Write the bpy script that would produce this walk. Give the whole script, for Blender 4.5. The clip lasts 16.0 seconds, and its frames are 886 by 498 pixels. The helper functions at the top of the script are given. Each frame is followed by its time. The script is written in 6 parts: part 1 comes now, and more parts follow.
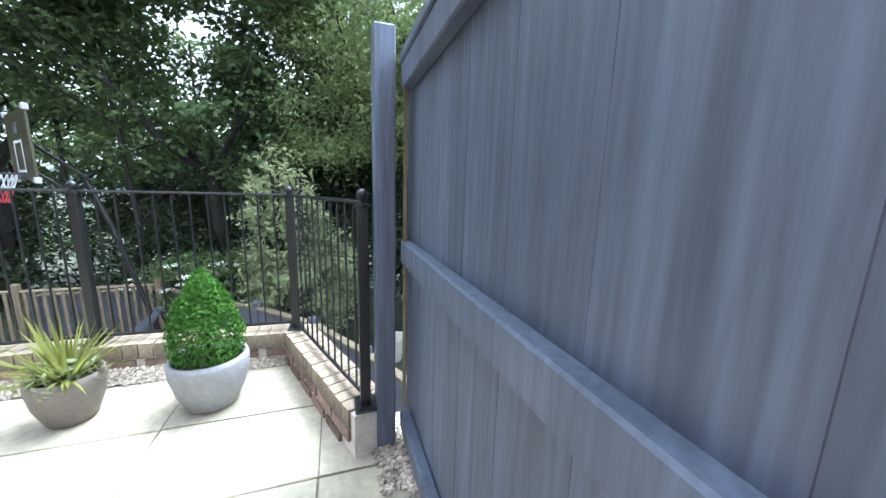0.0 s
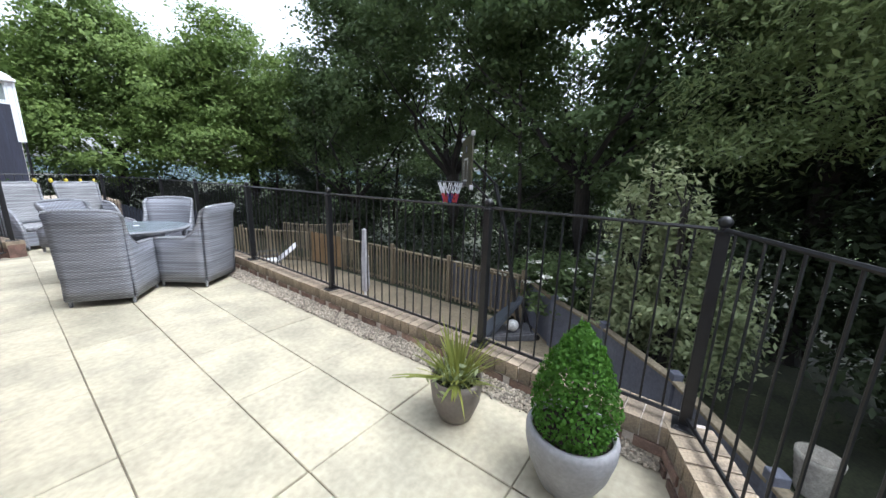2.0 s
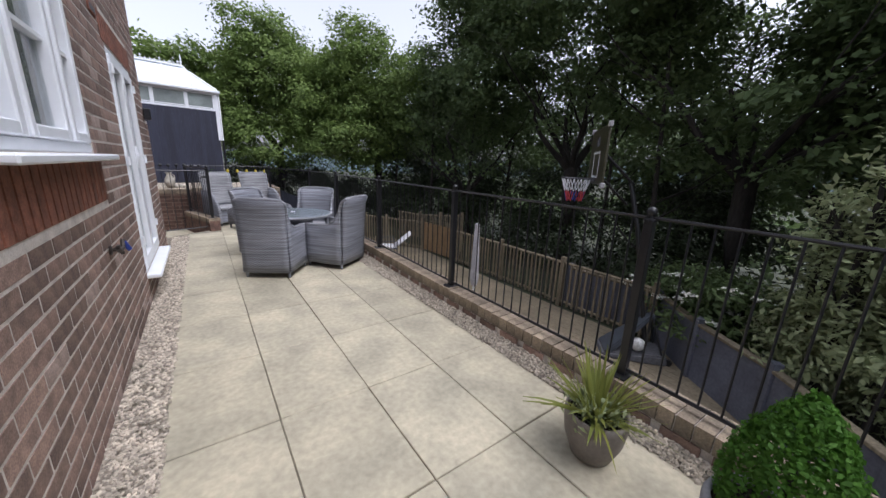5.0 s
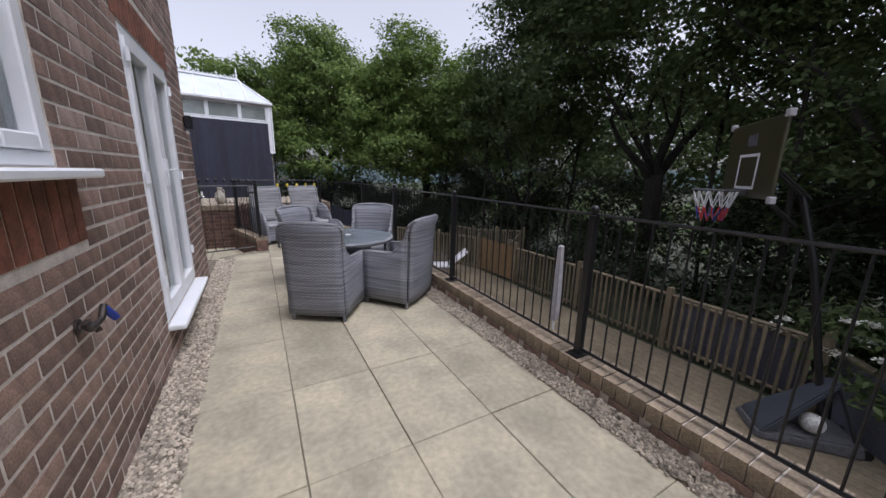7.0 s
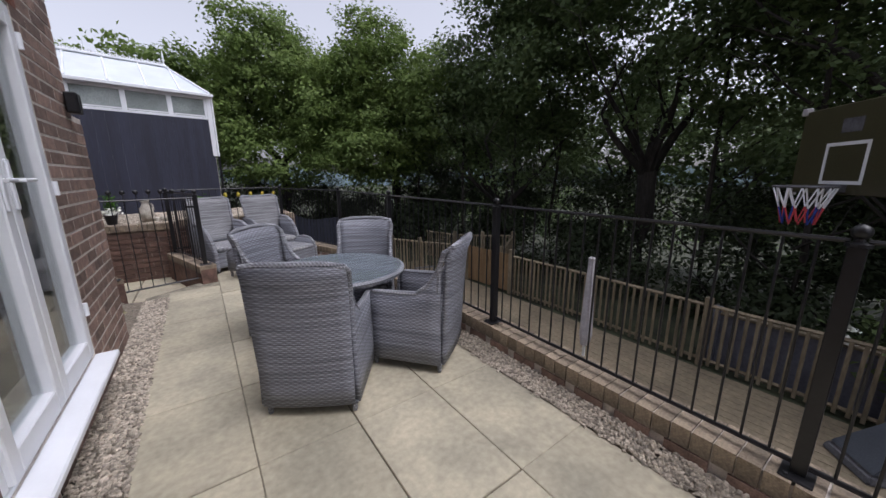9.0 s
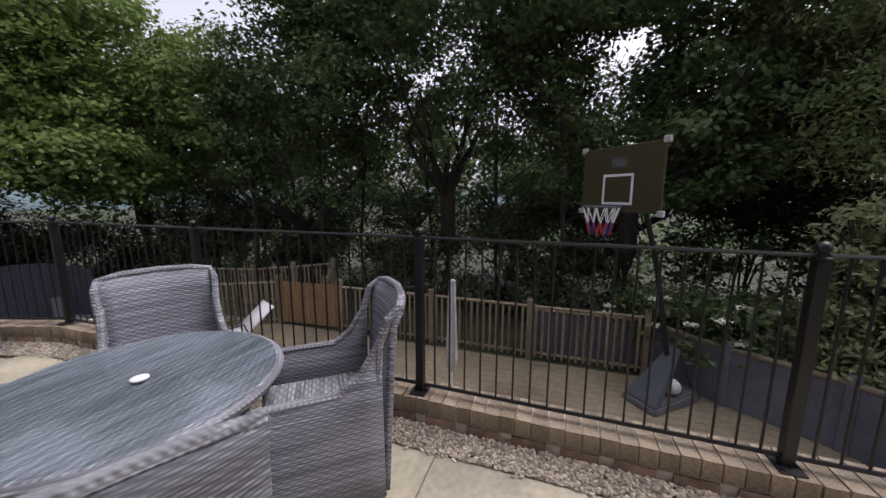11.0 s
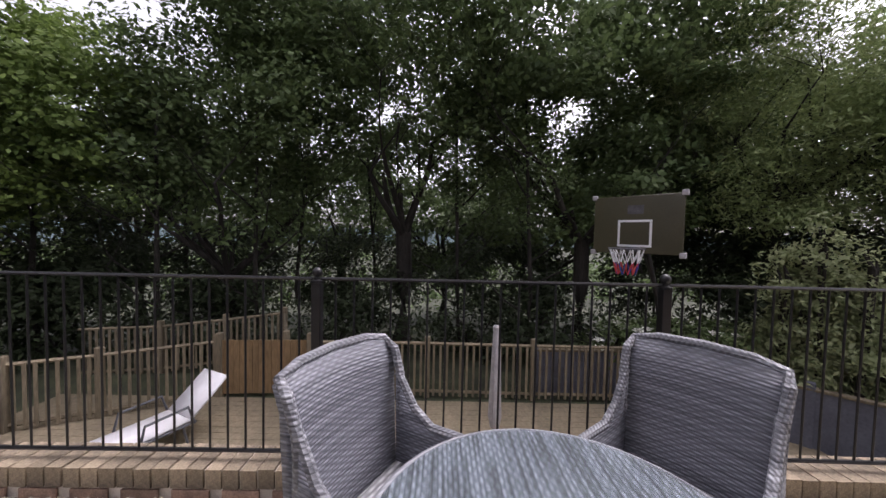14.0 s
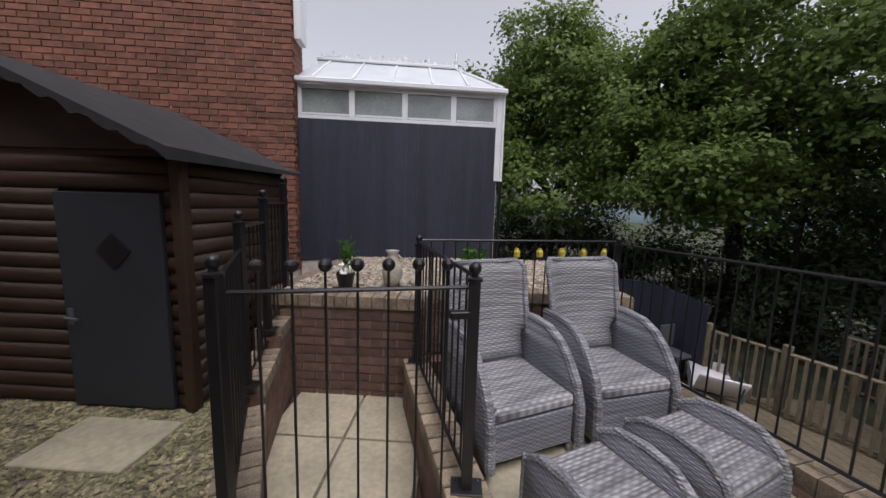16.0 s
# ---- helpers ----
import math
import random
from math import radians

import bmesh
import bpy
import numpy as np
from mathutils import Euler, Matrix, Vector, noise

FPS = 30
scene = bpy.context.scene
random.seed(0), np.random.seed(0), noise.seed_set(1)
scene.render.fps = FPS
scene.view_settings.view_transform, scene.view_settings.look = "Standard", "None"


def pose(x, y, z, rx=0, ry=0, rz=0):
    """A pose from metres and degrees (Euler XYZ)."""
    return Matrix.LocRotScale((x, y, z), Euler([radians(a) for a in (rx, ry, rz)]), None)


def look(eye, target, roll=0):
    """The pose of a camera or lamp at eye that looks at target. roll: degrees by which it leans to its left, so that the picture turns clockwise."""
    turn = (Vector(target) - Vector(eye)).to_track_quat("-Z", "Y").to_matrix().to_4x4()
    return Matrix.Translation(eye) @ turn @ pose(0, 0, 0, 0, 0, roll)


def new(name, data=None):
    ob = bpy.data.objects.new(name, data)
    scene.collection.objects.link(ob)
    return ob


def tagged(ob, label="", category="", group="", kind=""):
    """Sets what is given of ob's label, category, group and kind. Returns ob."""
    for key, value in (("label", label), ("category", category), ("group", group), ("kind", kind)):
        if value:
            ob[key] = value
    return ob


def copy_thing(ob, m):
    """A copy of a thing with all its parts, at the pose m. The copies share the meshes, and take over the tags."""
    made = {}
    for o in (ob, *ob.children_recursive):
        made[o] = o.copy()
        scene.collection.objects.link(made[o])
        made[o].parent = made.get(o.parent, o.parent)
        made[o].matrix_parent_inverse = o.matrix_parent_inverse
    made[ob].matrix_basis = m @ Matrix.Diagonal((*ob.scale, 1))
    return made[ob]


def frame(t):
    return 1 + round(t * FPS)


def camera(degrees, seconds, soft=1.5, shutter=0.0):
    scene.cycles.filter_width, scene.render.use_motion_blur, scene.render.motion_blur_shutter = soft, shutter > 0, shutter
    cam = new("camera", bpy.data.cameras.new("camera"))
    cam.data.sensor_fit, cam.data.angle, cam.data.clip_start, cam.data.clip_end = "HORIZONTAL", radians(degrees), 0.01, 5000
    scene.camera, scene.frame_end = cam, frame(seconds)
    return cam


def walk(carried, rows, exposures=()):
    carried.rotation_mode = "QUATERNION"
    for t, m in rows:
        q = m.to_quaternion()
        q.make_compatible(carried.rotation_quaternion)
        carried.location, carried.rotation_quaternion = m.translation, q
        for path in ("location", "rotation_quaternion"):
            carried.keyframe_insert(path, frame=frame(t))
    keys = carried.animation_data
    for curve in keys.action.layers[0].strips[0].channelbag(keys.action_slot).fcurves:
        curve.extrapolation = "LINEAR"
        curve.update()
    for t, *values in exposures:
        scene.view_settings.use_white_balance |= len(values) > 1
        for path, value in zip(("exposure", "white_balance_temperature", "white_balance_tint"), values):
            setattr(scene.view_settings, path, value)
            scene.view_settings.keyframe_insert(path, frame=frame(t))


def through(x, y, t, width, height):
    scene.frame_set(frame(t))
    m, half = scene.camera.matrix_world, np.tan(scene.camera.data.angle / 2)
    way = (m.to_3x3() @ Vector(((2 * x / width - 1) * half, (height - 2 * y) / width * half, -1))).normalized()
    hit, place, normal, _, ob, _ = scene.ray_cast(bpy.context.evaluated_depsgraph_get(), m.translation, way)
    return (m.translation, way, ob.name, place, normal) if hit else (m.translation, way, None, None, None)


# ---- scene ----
cam = camera(106.0, 16.0)
PATH = [
    (0, (-0.092, -3.269, 1.26), (1.781, -3.877, 0.908), 1.5),
    (0.5, (0.138, -3.229, 1.287), (2.089, -3.461, 0.913), 1.2),
    (1, (0.35, -3.129, 1.294), (2.291, -2.841, 0.91), 0.7),
    (1.5, (0.444, -2.992, 1.33), (2.25, -2.22, 0.954), 2.5),
    (2, (0.577, -2.858, 1.378), (2.145, -1.688, 0.959), 1.7),
    (2.5, (0.62, -2.804, 1.406), (1.975, -1.396, 0.98), 0.7),
    (3, (0.599, -2.806, 1.47), (1.799, -1.275, 1.006), 1.1),
    (3.2, (0.583, -2.807, 1.502), (1.766, -1.262, 1.037), 1.9),
    (5.3, (0.535, -2.474, 1.424), (1.641, -0.884, 0.927), 2.2),
    (5.5, (0.59, -2.335, 1.427), (1.65, -0.712, 0.931), 2.0),
    (6, (0.605, -2.02, 1.44), (1.588, -0.34, 0.979), 1.4),
    (6.5, (0.634, -1.738, 1.419), (1.566, -0.024, 0.978), 1.3),
    (7, (0.662, -1.405, 1.424), (1.605, 0.303, 0.985), 1.2),
    (7.5, (0.666, -1.049, 1.434), (1.632, 0.651, 1.013), 1.1),
    (8, (0.644, -0.708, 1.441), (1.637, 0.975, 1.016), 0.8),
    (8.2, (0.638, -0.551, 1.416), (1.645, 1.125, 0.996), 0.4),
    (10.3, (0.763, 0.594, 1.434), (2.415, 1.661, 1.07), 0.6),
    (10.5, (0.756, 0.76, 1.403), (2.498, 1.685, 1.071), 0.5),
    (11, (0.747, 1.018, 1.431), (2.623, 1.636, 1.118), 0.1),
    (11.5, (0.728, 1.33, 1.404), (2.678, 1.684, 1.137), 0.3),
    (12, (0.700, 1.627, 1.447), (2.685, 1.78, 1.25), -0.0),
    (12.5, (0.689, 1.913, 1.45), (2.682, 1.846, 1.306), -1.0),
    (13, (0.723, 2.125, 1.476), (2.713, 1.953, 1.364), -0.7),
    (13.5, (0.79, 2.429, 1.477), (2.774, 2.186, 1.411), 0.2),
    (14, (0.8, 2.92, 1.43), (2.8, 2.913, 1.35), 1.2),
    (14.2, (0.766, 2.977, 1.45), (2.731, 3.335, 1.343), 1.0),
    (14.5, (0.772, 3.191, 1.437), (2.597, 3.997, 1.302), 0.8),
    (15, (0.665, 3.566, 1.432), (2.013, 5.033, 1.253), 1.5),
    (15.5, (0.635, 3.794, 1.49), (1.346, 5.646, 1.239), 1.2),
    (16, (0.554, 4.094, 1.474), (0.468, 6.076, 1.221), 1.7),
]
walk(cam, [(t, look(eye, target, roll)) for t, eye, target, roll in PATH],
     [(0, 2.95, 5350, 5), (1.0, 2.5, 5500, 7), (2.0, 1.8, 5750, 9), (3.0, 1.5, 5900, 12), (5.3, 0.88, 5950, 17), (7.0, 0.65, 6000, 18), (8.2, 0.58, 6000, 18), (10.5, 0.72, 6250, 20), (12.0, 1.1, 6300, 22), (13.5, 1.3, 6400, 24), (14.3, 1.15, 6400, 22), (15.2, 0.8, 6400, 20), (16.0, 0.48, 6400, 18)])

# world and light: bright overcast
world = bpy.data.worlds.new("world")
scene.world = world
world.use_nodes = True
wn, wl = world.node_tree.nodes, world.node_tree.links
sky = wn.new("ShaderNodeTexSky")
sky.sky_type = "NISHITA"
sky.sun_disc = False
sky.sun_elevation, sky.sun_rotation = radians(66), radians(150)
sky.air_density, sky.dust_density, sky.ozone_density = 1.0, 4.0, 1.0
hsv = wn.new("ShaderNodeHueSaturation")
hsv.inputs["Saturation"].default_value = 0.22
wl.new(sky.outputs[0], hsv.inputs["Color"])
wl.new(hsv.outputs[0], wn["Background"].inputs[0])
wn["Background"].inputs[1].default_value = 0.15
sun_data = bpy.data.lights.new("sun", "SUN")
sun_data.energy, sun_data.angle, sun_data.color = 0.5, radians(30), (1.0, 0.98, 0.95)
sun = new("sun", sun_data)
sun.matrix_world = look((0, 0, 10), (-1.6, 4.0, 2.0))


# ---- mesh helpers ----
def part(name, bm, material, parent=None, label=""):
    me = bpy.data.meshes.new(name)
    bm.normal_update()
    bm.to_mesh(me)
    bm.free()
    for m in material if isinstance(material, (list, tuple)) else (material,):
        me.materials.append(m)
    ob = new(name, me)
    if parent:
        ob.parent = parent
    if label:
        ob["label"] = label
    return ob


def thing(name, label, category, at=None, group="", kind=""):
    ob = new(name)
    ob.matrix_world = at if at else Matrix()
    return tagged(ob, label, category, group, kind)


def add_box(bm, lo, hi, m=None, bevel=0.0):
    lo, hi = Vector(lo), Vector(hi)
    size, mid = hi - lo, (lo + hi) / 2
    mat = Matrix.Translation(mid) @ Matrix.Diagonal((*size, 1))
    made = bmesh.ops.create_cube(bm, size=1, matrix=mat)["verts"]
    if bevel:
        edges = list({e for v in made for e in v.link_edges})
        out = bmesh.ops.bevel(bm, geom=edges, offset=bevel, segments=1, affect="EDGES", profile=0.5)
        made = list({v for f in out["faces"] for v in f.verts} | {v for v in made if v.is_valid})
    if m is not None:
        bmesh.ops.transform(bm, matrix=m, verts=made)
    return made


def box(lo, hi, m=None, bevel=0.0):
    bm = bmesh.new()
    add_box(bm, lo, hi, m, bevel)
    return bm


def add_rod(bm, a, b, r, n=8, r2=None):
    a, b = Vector(a), Vector(b)
    d = b - a
    m = Matrix.Translation((a + b) / 2) @ d.to_track_quat("Z", "Y").to_matrix().to_4x4()
    return bmesh.ops.create_cone(bm, cap_ends=True, segments=n, radius1=r, radius2=r if r2 is None else r2, depth=d.length, matrix=m)["verts"]


def rod(a, b, r, n=8, r2=None):
    bm = bmesh.new()
    add_rod(bm, a, b, r, n, r2)
    return bm


def add_lathe(bm, profile, n=24, m=None):
    rings = []
    for r, z in profile:
        rings.append([bm.verts.new((r * math.cos(k * math.tau / n), r * math.sin(k * math.tau / n), z)) for k in range(n)])
    for a, b in zip(rings, rings[1:]):
        for k in range(n):
            bm.faces.new((a[k], a[(k + 1) % n], b[(k + 1) % n], b[k]))
    bm.faces.new(list(reversed(rings[0])))
    bm.faces.new(rings[-1])
    verts = [v for ring in rings for v in ring]
    if m is not None:
        bmesh.ops.transform(bm, matrix=m, verts=verts)
    return verts


def lathe(profile, n=24, m=None):
    bm = bmesh.new()
    add_lathe(bm, profile, n, m)
    return bm


def add_tube(bm, pts, r, n=6):
    """A round bar through the given points."""
    pts = [Vector(p) for p in pts]
    rings = []
    for k, p in enumerate(pts):
        d = (pts[min(k + 1, len(pts) - 1)] - pts[max(k - 1, 0)]).normalized()
        q = d.to_track_quat("Z", "Y").to_matrix()
        rr = r[k] if isinstance(r, (list, tuple)) else r
        rings.append([bm.verts.new(p + q @ Vector((rr * math.cos(i * math.tau / n), rr * math.sin(i * math.tau / n), 0))) for i in range(n)])
    for a, b in zip(rings, rings[1:]):
        for i in range(n):
            bm.faces.new((a[i], a[(i + 1) % n], b[(i + 1) % n], b[i]))
    bm.faces.new(list(reversed(rings[0])))
    bm.faces.new(rings[-1])


def tube(pts, r, n=6):
    bm = bmesh.new()
    add_tube(bm, pts, r, n)
    return bm


def smooth(ob):
    for p in ob.data.polygons:
        p.use_smooth = True
    return ob


# ---- materials ----
def material(name, color, rough=0.6, metal=0.0, vary=0.15, scale=6.0, fine=60.0, bump=0.1, second=None, per_object=0.0, spec=0.5, stretch=(1, 1, 1), island=0.0):
    """A surface with variation at two scales: broad stains and fine grain with relief."""
    m = bpy.data.materials.new(name)
    m.use_nodes = True
    n, l = m.node_tree.nodes, m.node_tree.links
    b = n["Principled BSDF"]
    b.inputs["Roughness"].default_value, b.inputs["Metallic"].default_value = rough, metal
    b.inputs["Specular IOR Level"].default_value = spec
    tc, mp = n.new("ShaderNodeTexCoord"), n.new("ShaderNodeMapping")
    mp.inputs["Scale"].default_value = stretch
    l.new(tc.outputs["Object"], mp.inputs[0])
    broad, grain = n.new("ShaderNodeTexNoise"), n.new("ShaderNodeTexNoise")
    broad.inputs["Scale"].default_value, broad.inputs["Detail"].default_value = scale, 4
    grain.inputs["Scale"].default_value, grain.inputs["Detail"].default_value = fine, 3
    l.new(mp.outputs[0], broad.inputs[0]), l.new(mp.outputs[0], grain.inputs[0])
    ramp = n.new("ShaderNodeValToRGB")
    c = Vector(color)
    c2 = Vector(second) if second else c * (1 - vary)
    ramp.color_ramp.elements[0].position, ramp.color_ramp.elements[1].position = 0.35, 0.65
    ramp.color_ramp.elements[0].color, ramp.color_ramp.elements[1].color = (*c2, 1), (*(c * (1 + vary * 0.5)), 1)
    l.new(broad.outputs[0], ramp.inputs[0])
    mix = n.new("ShaderNodeMixRGB")
    mix.blend_type = "OVERLAY"
    mix.inputs[0].default_value = min(1.0, vary * 2)
    l.new(ramp.outputs[0], mix.inputs[1]), l.new(grain.outputs[0], mix.inputs[2])
    last = mix.outputs[0]
    if per_object or island:
        amount = per_object or island
        src = n.new("ShaderNodeObjectInfo").outputs["Random"] if per_object else n.new("ShaderNodeNewGeometry").outputs["Random Per Island"]
        rng = n.new("ShaderNodeMapRange")
        rng.inputs["To Min"].default_value, rng.inputs["To Max"].default_value = 1 - amount, 1 + amount
        l.new(src, rng.inputs[0])
        h = n.new("ShaderNodeHueSaturation")
        l.new(rng.outputs[0], h.inputs["Value"]), l.new(last, h.inputs["Color"])
        last = h.outputs[0]
    l.new(last, b.inputs["Base Color"])
    if bump:
        bp = n.new("ShaderNodeBump")
        bp.inputs["Strength"].default_value, bp.inputs["Distance"].default_value = bump, 0.01
        l.new(grain.outputs[0], bp.inputs["Height"]), l.new(bp.outputs[0], b.inputs["Normal"])
    return m


def wicker_material(name, light, dark, across=0.013, along_=0.05, flat=False):
    """Woven flat strands: rows of short over-and-under bumps, with streaks of lighter and darker strands."""
    m = bpy.data.materials.new(name)
    m.use_nodes = True
    n, l = m.node_tree.nodes, m.node_tree.links
    b = n["Principled BSDF"]
    b.inputs["Roughness"].default_value = 0.55
    tc, sep = n.new("ShaderNodeTexCoord"), n.new("ShaderNodeSeparateXYZ")
    l.new(tc.outputs["Object"], sep.inputs[0])

    def math_node(op, a, c=None):
        q = n.new("ShaderNodeMath")
        q.operation = op
        for k, v in enumerate((a, c)):
            if v is None:
                continue
            if isinstance(v, (int, float)):
                q.inputs[k].default_value = v
            else:
                l.new(v, q.inputs[k])
        return q.outputs[0]

    u = math_node("ADD", sep.outputs[0], sep.outputs[1])
    v = sep.outputs[1] if flat else sep.outputs[2]
    u = sep.outputs[0] if flat else u
    row = math_node("MULTIPLY", v, math.pi / across)
    odd = math_node("MULTIPLY", math_node("FLOOR", math_node("DIVIDE", v, across)), math.pi)
    col = math_node("ADD", math_node("MULTIPLY", u, math.tau / along_), odd)
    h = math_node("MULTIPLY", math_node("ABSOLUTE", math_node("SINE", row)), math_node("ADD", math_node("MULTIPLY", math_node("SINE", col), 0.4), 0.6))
    streak, mp = n.new("ShaderNodeTexNoise"), n.new("ShaderNodeMapping")
    mp.inputs["Scale"].default_value = (4, 70, 4) if flat else (2.0, 2.0, 110)
    l.new(tc.outputs["Object"], mp.inputs[0]), l.new(mp.outputs[0], streak.inputs[0])
    streak.inputs["Scale"].default_value, streak.inputs["Detail"].default_value = 1.0, 2
    ramp = n.new("ShaderNodeValToRGB")
    ramp.color_ramp.elements[0].position, ramp.color_ramp.elements[1].position = 0.38, 0.62
    ramp.color_ramp.elements[0].color, ramp.color_ramp.elements[1].color = (*dark, 1), (*light, 1)
    l.new(streak.outputs[0], ramp.inputs[0])
    # weave height also multiplies the colour: shade between strands is painted in
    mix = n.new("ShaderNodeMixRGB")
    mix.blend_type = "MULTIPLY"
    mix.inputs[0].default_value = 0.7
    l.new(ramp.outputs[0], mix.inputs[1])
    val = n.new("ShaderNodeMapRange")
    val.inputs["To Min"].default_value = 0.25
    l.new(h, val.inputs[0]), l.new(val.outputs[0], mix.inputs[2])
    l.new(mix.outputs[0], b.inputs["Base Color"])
    bp = n.new("ShaderNodeBump")
    bp.inputs["Strength"].default_value, bp.inputs["Distance"].default_value = 0.6, 0.006
    l.new(h, bp.inputs["Height"]), l.new(bp.outputs[0], b.inputs["Normal"])
    return m


def leaf_material(name, color, shade, through=0.45):
    m = bpy.data.materials.new(name)
    m.use_nodes = True
    n, l = m.node_tree.nodes, m.node_tree.links
    b = n["Principled BSDF"]
    b.inputs["Roughness"].default_value = 0.6
    b.inputs["Specular IOR Level"].default_value = 0.25
    geo, ramp = n.new("ShaderNodeNewGeometry"), n.new("ShaderNodeValToRGB")
    tc, broad = n.new("ShaderNodeTexCoord"), n.new("ShaderNodeTexNoise")
    broad.inputs["Scale"].default_value = 0.8
    l.new(tc.outputs["Object"], broad.inputs[0])
    ramp.color_ramp.elements[0].color, ramp.color_ramp.elements[1].color = (*shade, 1), (*color, 1)
    add = n.new("ShaderNodeMath")
    add.operation = "MULTIPLY_ADD"
    add.inputs[1].default_value, add.inputs[2].default_value = 0.5, 0.0
    l.new(geo.outputs["Random Per Island"], add.inputs[0]), l.new(broad.outputs[0], add.inputs[2])
    l.new(add.outputs[0], ramp.inputs[0])
    l.new(ramp.outputs[0], b.inputs["Base Color"])
    tr, mx = n.new("ShaderNodeBsdfTranslucent"), n.new("ShaderNodeMixShader")
    l.new(ramp.outputs[0], tr.inputs[0])
    mx.inputs[0].default_value = through
    l.new(b.outputs[0], mx.inputs[1]), l.new(tr.outputs[0], mx.inputs[2])
    l.new(mx.outputs[0], n["Material Output"].inputs[0])
    return m


def glass_material(name, tint=(0.9, 0.93, 0.93), rough=0.0, most=0.3):
    m = bpy.data.materials.new(name)
    m.use_nodes = True
    n, l = m.node_tree.nodes, m.node_tree.links
    gl, tp, fr, mx = n.new("ShaderNodeBsdfGlossy"), n.new("ShaderNodeBsdfTransparent"), n.new("ShaderNodeFresnel"), n.new("ShaderNodeMixShader")
    gl.inputs["Roughness"].default_value = rough
    tp.inputs[0].default_value = (*tint, 1)
    fr.inputs[0].default_value = 1.5
    cap = n.new("ShaderNodeMath")
    cap.operation = "MINIMUM"
    cap.inputs[1].default_value = most
    l.new(fr.outputs[0], cap.inputs[0])
    l.new(cap.outputs[0], mx.inputs[0]), l.new(tp.outputs[0], mx.inputs[1]), l.new(gl.outputs[0], mx.inputs[2])
    l.new(mx.outputs[0], n["Material Output"].inputs[0])
    return m


M_SLAB = material("sandstone_slab", (0.405, 0.365, 0.265), 0.7, vary=0.17, scale=2.4, fine=26, bump=0.08, second=(0.300, 0.275, 0.205), per_object=0.09)
M_JOINT = material("joint_mortar", (0.25, 0.225, 0.17), 0.95, vary=0.4, scale=8)
M_GRAVEL = material("gravel_bed", (0.20, 0.17, 0.13), 0.95, vary=0.4, scale=30, fine=120, bump=0.5)
M_PEBBLE = material("pebbles", (0.40, 0.35, 0.28), 0.8, vary=0.2, scale=8, fine=80, island=0.55)
# yard pebbles: darker olive, with the shade before the shed in the colour
M_YARDPEBBLE = material("shaded_yard_gravel", (0.255, 0.225, 0.135), 0.85, vary=0.3, scale=5, fine=80, second=(0.17, 0.16, 0.085), island=0.5)
M_BEDMORTAR = material("dark_mortar", (0.22, 0.165, 0.13), 0.95, vary=0.25, scale=12, fine=150, bump=0.3)
M_BEDROWS = material("dark_brick_rows", (0.135, 0.080, 0.060), 0.85, vary=0.35, scale=10, fine=130, bump=0.35, second=(0.085, 0.050, 0.040), island=0.25)
M_WETPAVE = material("damp_paving", (0.19, 0.17, 0.17), 0.55, vary=0.35, scale=3.5, fine=40, bump=0.2, second=(0.10, 0.09, 0.09))
M_SHROUD = material("blue_grey_plastic", (0.052, 0.060, 0.074), 0.45, vary=0.15, scale=4)
M_BALL = material("scuffed_ball", (0.55, 0.55, 0.54), 0.5, vary=0.3, scale=30)
M_MORTAR = material("wall_mortar", (0.58, 0.53, 0.48), 0.95, vary=0.2, scale=12, fine=150, bump=0.3)
M_BRICK = material("plain_brick", (0.22, 0.11, 0.075), 0.85, vary=0.35, scale=9, fine=120, bump=0.3, second=(0.14, 0.07, 0.055))
M_BRICK_JOINED = material("brown_brick_rows", (0.230, 0.152, 0.120), 0.85, vary=0.35, scale=14, fine=130, bump=0.35, second=(0.160, 0.106, 0.086), island=0.38)
M_BRICK_PIECE = material("brown_brick_piece", (0.230, 0.152, 0.120), 0.85, vary=0.35, scale=14, fine=130, bump=0.35, second=(0.160, 0.106, 0.086), per_object=0.38)
M_PALEBRICK = material("pale_brick_piece", (0.36, 0.27, 0.23), 0.85, vary=0.3, scale=14, fine=130, bump=0.35)
M_REDBRICK = material("red_brick_piece", (0.20, 0.075, 0.045), 0.85, vary=0.3, scale=14, fine=130, bump=0.3, per_object=0.2)
M_REDROWS = material("red_brick_rows", (0.205, 0.085, 0.055), 0.85, vary=0.3, scale=10, fine=130, bump=0.3, island=0.25)
M_COPING = material("coping_brick", (0.250, 0.200, 0.140), 0.85, vary=0.35, scale=12, fine=110, bump=0.35, second=(0.155, 0.125, 0.095), per_object=0.25)
M_BLACK = material("black_iron_paint", (0.010, 0.010, 0.012), 0.38, vary=0.2, scale=20, bump=0.03)
M_NAVY = material("navy_fence_paint", (0.088, 0.106, 0.148), 0.55, vary=0.28, scale=3, fine=30, bump=0.25, stretch=(2, 2, 0.12), per_object=0.12)
M_NAVYDARK = material("dark_navy_boards", (0.026, 0.029, 0.050), 0.6, vary=0.25, scale=3, fine=30, bump=0.2, stretch=(2, 2, 0.15), per_object=0.08)
M_UPVC = material("white_upvc", (0.78, 0.80, 0.83), 0.32, vary=0.04, scale=5, bump=0.0)
M_LAWN = material("lower_ground", (0.040, 0.046, 0.022), 0.95, vary=0.4, scale=1.5, fine=30, bump=0.4, second=(0.020, 0.024, 0.012))
M_DECK = material("sandy_deck", (0.20, 0.165, 0.11), 0.9, vary=0.25, scale=1.2, fine=25, bump=0.2, per_object=0.08)
